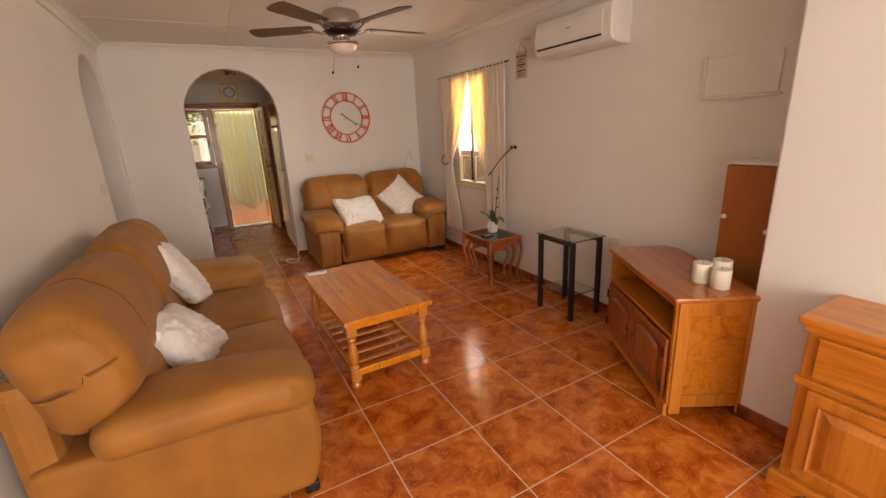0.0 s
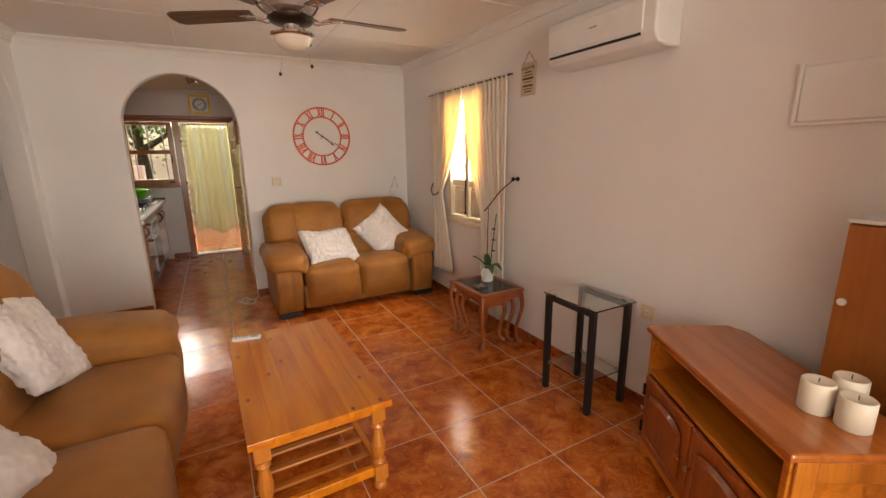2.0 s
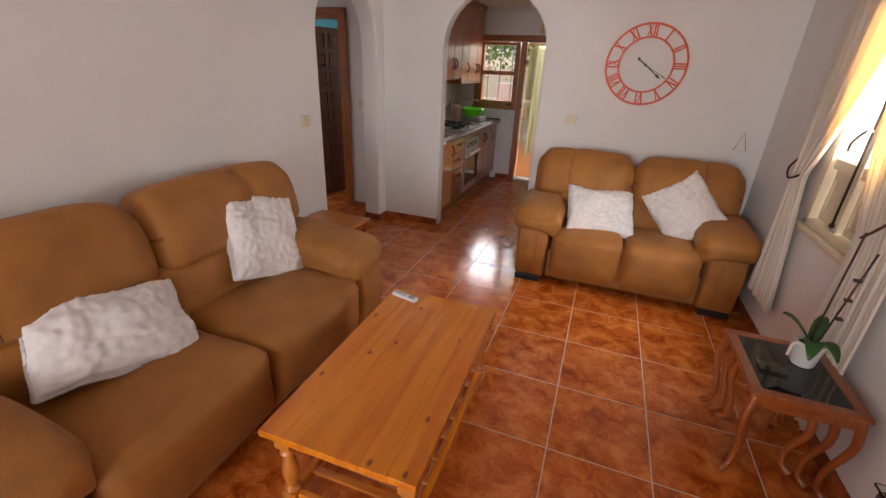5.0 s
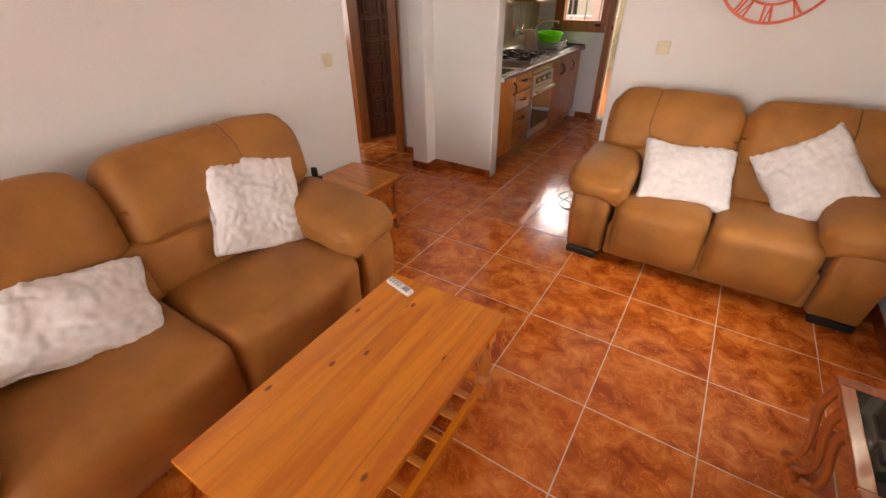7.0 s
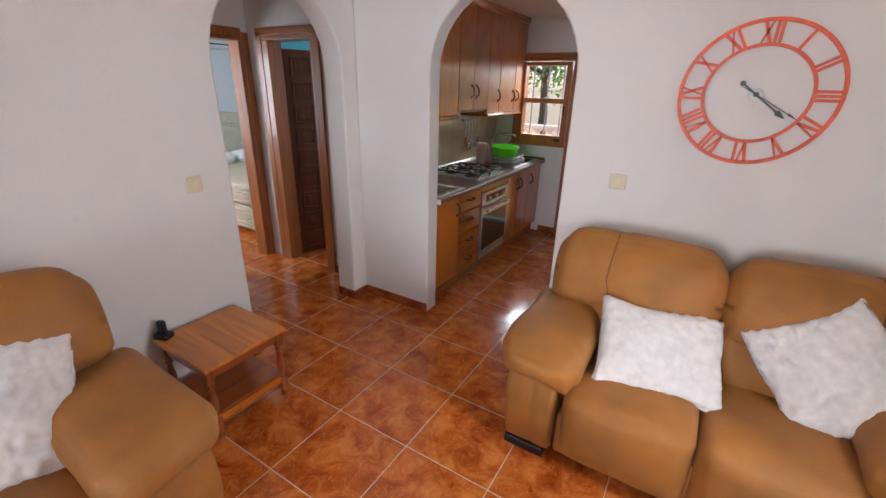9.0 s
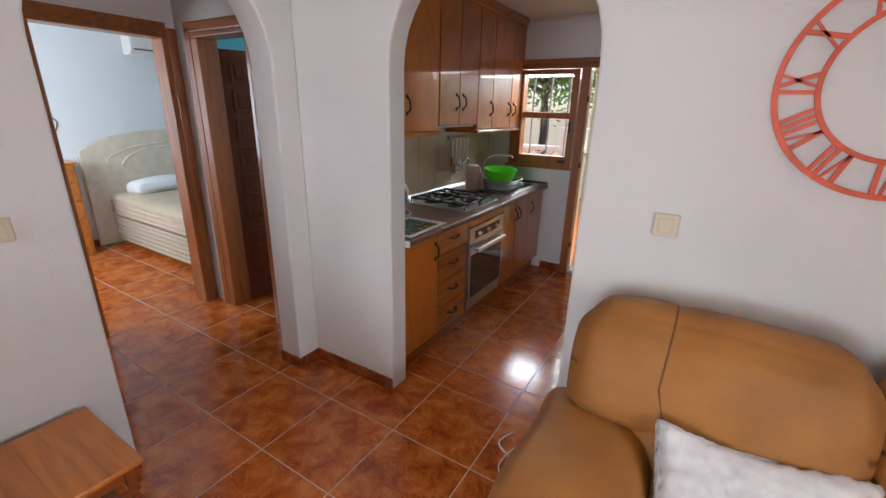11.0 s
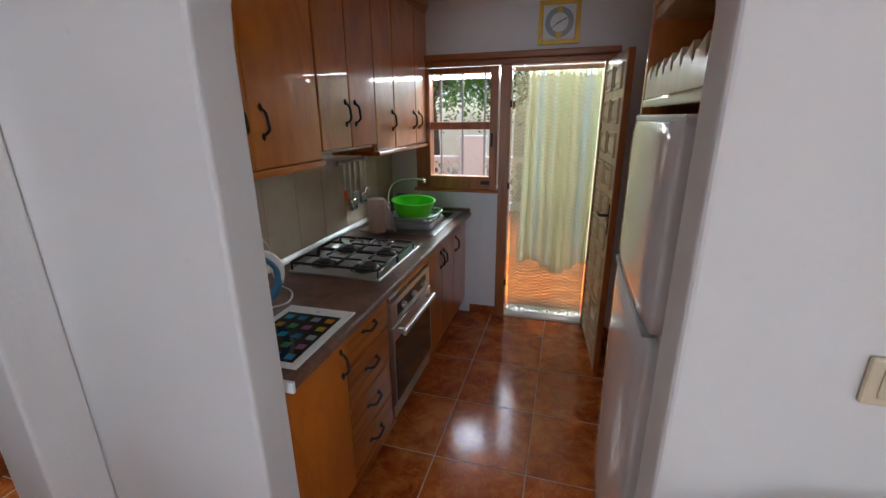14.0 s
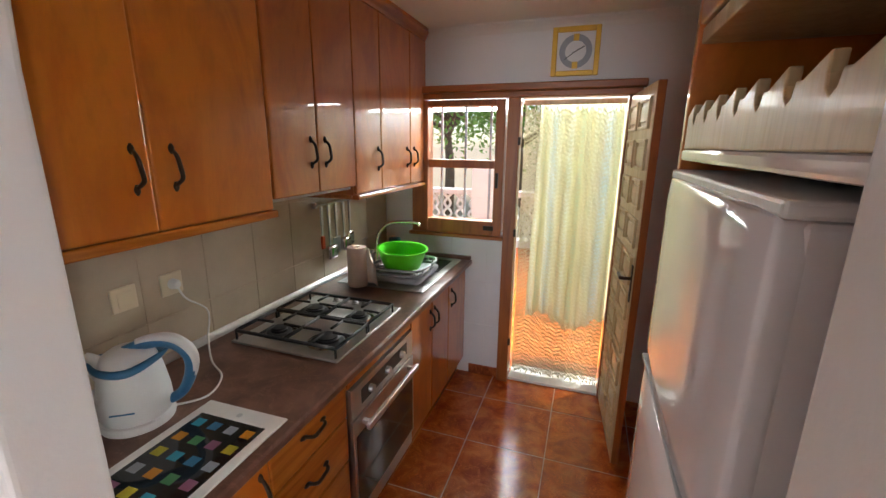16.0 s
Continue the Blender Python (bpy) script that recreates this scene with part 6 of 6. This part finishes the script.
# bedroom
def bedroom():
    b = thing("bed", Matrix.Identity(4), "double bed with cream headboard and striped bare mattress", "bed")
    x0, x1, y0, y1 = -4.33, -2.56, 5.77, 7.2
    box("divan", (x0, y0 + 0.01, 0.05), (x1, y1, 0.33), MATTRESS, b, 0.02)
    boxes("foot", [((x, y, 0), (x + 0.06, y + 0.06, 0.05)) for x in (x0 + 0.1, x1 - 0.2) for y in (y0 + 0.1, y1 - 0.2)], BLACK, b, 0.0)
    cushion("mattress", (x1 - x0, y1 - y0, 0.26), 0.05, MATTRESS, b, Matrix.Translation(((x0 + x1) / 2, (y0 + y1) / 2, 0.47)), (0, 0, 0.02), 9)
    bm = bmesh.new()
    for i in range(10):
        z = 0.09 + i * 0.05
        add_tube(bm, [(x0 + 0.05, y0 - 0.002, z), (x1 - 0.05, y0 - 0.002, z)], 0.009, 6)
        add_tube(bm, [(x1 + 0.002, y0 + 0.05, z), (x1 + 0.002, y1 - 0.05, z)], 0.009, 6)
    finish("side_piping", bm, BEDCREAM, b, True)
    n = 14
    arc = [(5.6, 0.0), (7.38, 0.0), (7.38, 1.08)] + [(6.52 + 0.86 * math.cos(math.pi * i / n), 1.08 + 0.2 * math.sin(math.pi * i / n)) for i in range(1, n)] + [(5.6, 1.08)]
    outline("headboard", arc, 0.045, Matrix.Translation((-4.385, 0, 0)) @ YZ, BEDCREAM, b, 0.012)
    bm = bmesh.new()
    for k in (0.8, 0.62):
        add_tube(bm, [(-4.338, 6.52 + 0.86 * k * math.cos(math.pi * i / 20), 0.98 * (0.75 + 0.25 * k) + 0.2 * math.sin(math.pi * i / 20)) for i in range(21)], 0.01, 6)
    finish("headboard_moulding", bm, BEDCREAM, b, True)
    for y in (6.2, 6.86):
        o = cushion("bed_pillow", (0.38, 0.6, 0.14), 0.06, LINEN, None, None, (0, 0, 0.03), 9, 0.02, int(y * 10))
        o.matrix_world = pose(-4.06, y, 0.67, 0, -8, 0)
        tagged(o, "plain white bed pillow on the bare mattress", "pillow", "bed pillows")
    c = thing("chest_of_drawers", Matrix.Identity(4), "honey wood chest of drawers beside the bed", "chest")
    box("carcass", (-4.385, 4.98, 0.0), (-4.08, 5.46, 0.98), PINE_Z, c, 0.004)
    box("top", (-4.385, 4.96, 0.981), (-4.06, 5.48, 1.0), PINE_X, c, 0.006)
    for i in range(5):
        box("drawer", (-4.079, 5.0, 0.05 + i * 0.185), (-4.062, 5.44, 0.225 + i * 0.185), PINE_X, c, 0.004)
        lathe("knob", [(0.006, 0), (0.006, 0.01), (0.014, 0.018), (0.01, 0.026)], PINE_Z, c, 12).matrix_world = pose(-4.062, 5.22, 0.14 + i * 0.185, 0, 90)
    w = thing("wall_flex", Matrix.Identity(4), "looped dark cable on the bedroom wall", "cable")
    tube("flex", smooth_path([(-4.39, 5.3, 1.001), (-4.39, 5.42, 1.2), (-4.39, 5.5, 1.38), (-4.39, 5.4, 1.45), (-4.39, 5.34, 1.35)]), 0.006, PRINT, w, 6)


bedroom()


# outdoors
tagged(box("ground", (-400, -400, -0.4), (400, 400, -0.125), GROUND, None, 0.0), "dry pale soil around the house", "ground", kind="structure")
terr = tagged(box("terrace", (-6, KY + 0.2, -0.12), (8, 12.6, -0.009), SKIRT, None, 0.0), "red tiled terrace outside the kitchen", "terrace", kind="structure")
# unseen roof and eave, sized to stop sun patches falling indoors
tagged(box("porch_shade", (-3, KY + 0.2, 2.45), (4, 9.05, 2.6), STONE, None, 0.01), "unseen white porch roof added to keep sun off the kitchen floor", "roof", kind="structure")
tagged(box("roof_slab", (-4.8, -3.0, 2.6), (3.9, KY + 0.3, 2.8), STONE, None, 0.0), "flat roof slab with an unseen eave added to shade the window", "roof", kind="structure")


def balustrade():
    b = thing("balustrade", Matrix.Identity(4), "white masonry balustrade at the terrace edge", "balustrade", kind="structure")
    box("coping", (-5, 12.2, 0.86), (7, 12.45, 0.95), STONE, b, 0.01)
    box("plinth", (-5, 12.2, -0.012), (7, 12.45, 0.12), STONE, b, 0.01)
    box("pillar", (-1.05, 12.15, -0.012), (-0.6, 12.5, 1.32), STONE, b, 0.015)
    me = None
    for i in range(50):
        x = -4.9 + i * 0.24
        if me is None:
            bm = bmesh.new()
            for s in (-1, 1):
                add_tube(bm, smooth_path([(s * 0.08, 0, 0.12), (-s * 0.06, 0, 0.32), (s * 0.08, 0, 0.5), (-s * 0.06, 0, 0.68), (s * 0.08, 0, 0.86)], 4), 0.025, 6)
            o = finish("baluster", bm, STONE, b, True)
            me = o.data
        else:
            o = new("baluster", me)
            o.parent = b
        o.location = (x, 12.32, 0)
    p = thing("porch_beam", Matrix.Identity(4), "white porch beam and posts", "porch", kind="structure")
    box("beam", (-3, 10.4, 2.2), (4, 10.6, 2.45), STONE, p, 0.01)
    for x in (-2.4, 2.6):
        box("post", (x - 0.11, 10.4, -0.012), (x + 0.11, 10.6, 2.2), STONE, p, 0.01)


balustrade()


def tree(m, h, seed, label):
    rnd = random.Random(seed)
    t = thing("tree", m, label, "tree", "garden trees")
    bm = bmesh.new()
    add_tube(bm, smooth_path([(0, 0, -0.15), (0.05, 0.02, h * 0.25), (-0.05, 0.08, h * 0.5), (0.05, 0, h * 0.8)], 4), [0.16 - 0.009 * i for i in range(13)], 8)
    tips = []
    for i in range(9):
        a, z = rnd.uniform(0, 6.28), h * rnd.uniform(0.3, 0.6)
        e = Vector((math.cos(a) * h * 0.28, math.sin(a) * h * 0.28, z + h * rnd.uniform(0.12, 0.32)))
        add_tube(bm, smooth_path([(0, 0, z), e * 0.5 + Vector((0, 0, z * 0.45)), e], 3), [0.06 - 0.006 * k for k in range(7)], 6)
        tips.append(e)
    finish("trunk", bm, BARK, t, True)
    bm = bmesh.new()
    for i in range(3600):
        c = rnd.choice(tips) + Vector([rnd.gauss(0, h * 0.11) for _ in range(3)])
        s = rnd.uniform(0.05, 0.12)
        u = Vector([rnd.gauss(0, 1) for _ in range(3)]).normalized()
        w = u.orthogonal().normalized()
        bm.faces.new([bm.verts.new(c + d) for d in (u * s, w * s * 0.45, -u * s, -w * s * 0.45)])
    tagged(finish("leaves", bm, LEAVES, t), kind="stuff")


for i, (x, y, h) in enumerate(((-2.6, 15.5, 4.6), (-1.2, 18.0, 5.4), (1.8, 15.0, 4.4), (-4.8, 17.5, 5.5), (4.2, 17, 5.0), (-1.4, 19, 6.0))):
    tree(pose(x, y, -0.12, 0, 0, 50 * i), h, i + 3, "leafy green garden tree beyond the terrace")


# wall tiles of the kitchen
def wall_tiles():
    b = thing("splashback", Matrix.Identity(4), "beige glazed splashback tiles behind the worktop", "tiling", kind="structure")
    box("grout_bed", (-0.58, 5.551, 0.86), (-0.578, KY, 1.5), GROUT, b, 0.0)
    tm = {}
    for j, (z0, z1) in enumerate(((0.86, 1.07), (1.072, 1.402), (1.404, 1.5))):
        for i in range(-5, 6):
            y0, y1 = max(5.551, 6.62 + 0.262 * i), min(KY - 0.001, 6.62 + 0.262 * (i + 1) - 0.002)
            if y1 - y0 > 0.02:
                box("wall_tile", (-0.5785, y0, z0), (-0.5745, y1, z1), BEIGE, b, 0.0012)
    b = thing("tiling_north", Matrix.Identity(4), "white glazed tiles below the kitchen window", "tiling", kind="structure")
    for z0, z1 in ((0.077, 0.405), (0.407, 0.735), (0.737, 1.064)):
        for x0, x1 in ((-0.31, -0.05), (-0.048, 0.212), (0.214, 0.323)):
            box("wall_tile", (x0, KY - 0.006, z0), (x1, KY - 0.0005, z1), WHITE_TILE, b, 0.0012)


wall_tiles()


# floor slab and tiles
floor = tagged(boxes("floor", [((-4.6, -2.8, -0.12), (3.1, 8.16, -0.0012))], GROUT, None, 0.0), "glossy mottled terracotta tile floor with pale joints", "floor", kind="structure")
bm = bmesh.new()
T = 0.456
add_box(bm, (-0.2255, -0.2255, -0.01), (0.2255, 0.2255, 0))
bmesh.ops.bevel(bm, geom=[e for e in bm.edges if all(v.co.z > -0.001 for v in e.verts)], offset=0.0015, segments=1, affect="EDGES")
tile_mesh = bpy.data.meshes.new("floor_tile")
bm.to_mesh(tile_mesh)
bm.free()
tile_mesh.materials.append(TILE)


def lay(x, y, sx=1.0, sy=1.0):
    o = new("floor_tile", tile_mesh)
    o.location, o.scale, o.parent = (x, y, random.uniform(-0.0003, 0.0003)), (sx, sy, 1), floor
    o.rotation_euler.z = random.choice((0, 2)) * math.pi / 2


for i in range(-12, 6):
    for j in range(-14, 9):
        x, y = 0.75 + T * (i + 0.5), 3.79 + T * (j + 0.5)
        living = -0.8 < x < 3.0 and -2.7 < y < 5.5
        hall = -2.1 < x < -0.7 and 3.1 < y < 5.9
        bed = -4.5 < x < -2.0 and 4.4 < y < 7.4
        bath = -2.2 < x < -0.8 and 5.6 < y < 7.3
        if living or hall or bed or bath:
            lay(x, y)
for i in range(-2, 3):
    lay(0.75 + T * (i + 0.5), 5.728, 1, 0.5)
    for j in range(5):
        lay(0.75 + T * (i + 0.5), 5.845 + T * (j + 0.5))

for i in range(-6, 8):
    for j in range(9):
        o = new("terrace_tile", tile_mesh)
        o.location, o.parent = (0.75 + T * (i + 0.5), 8.4 + T * (j + 0.5), -0.0115 + 0.004), terr
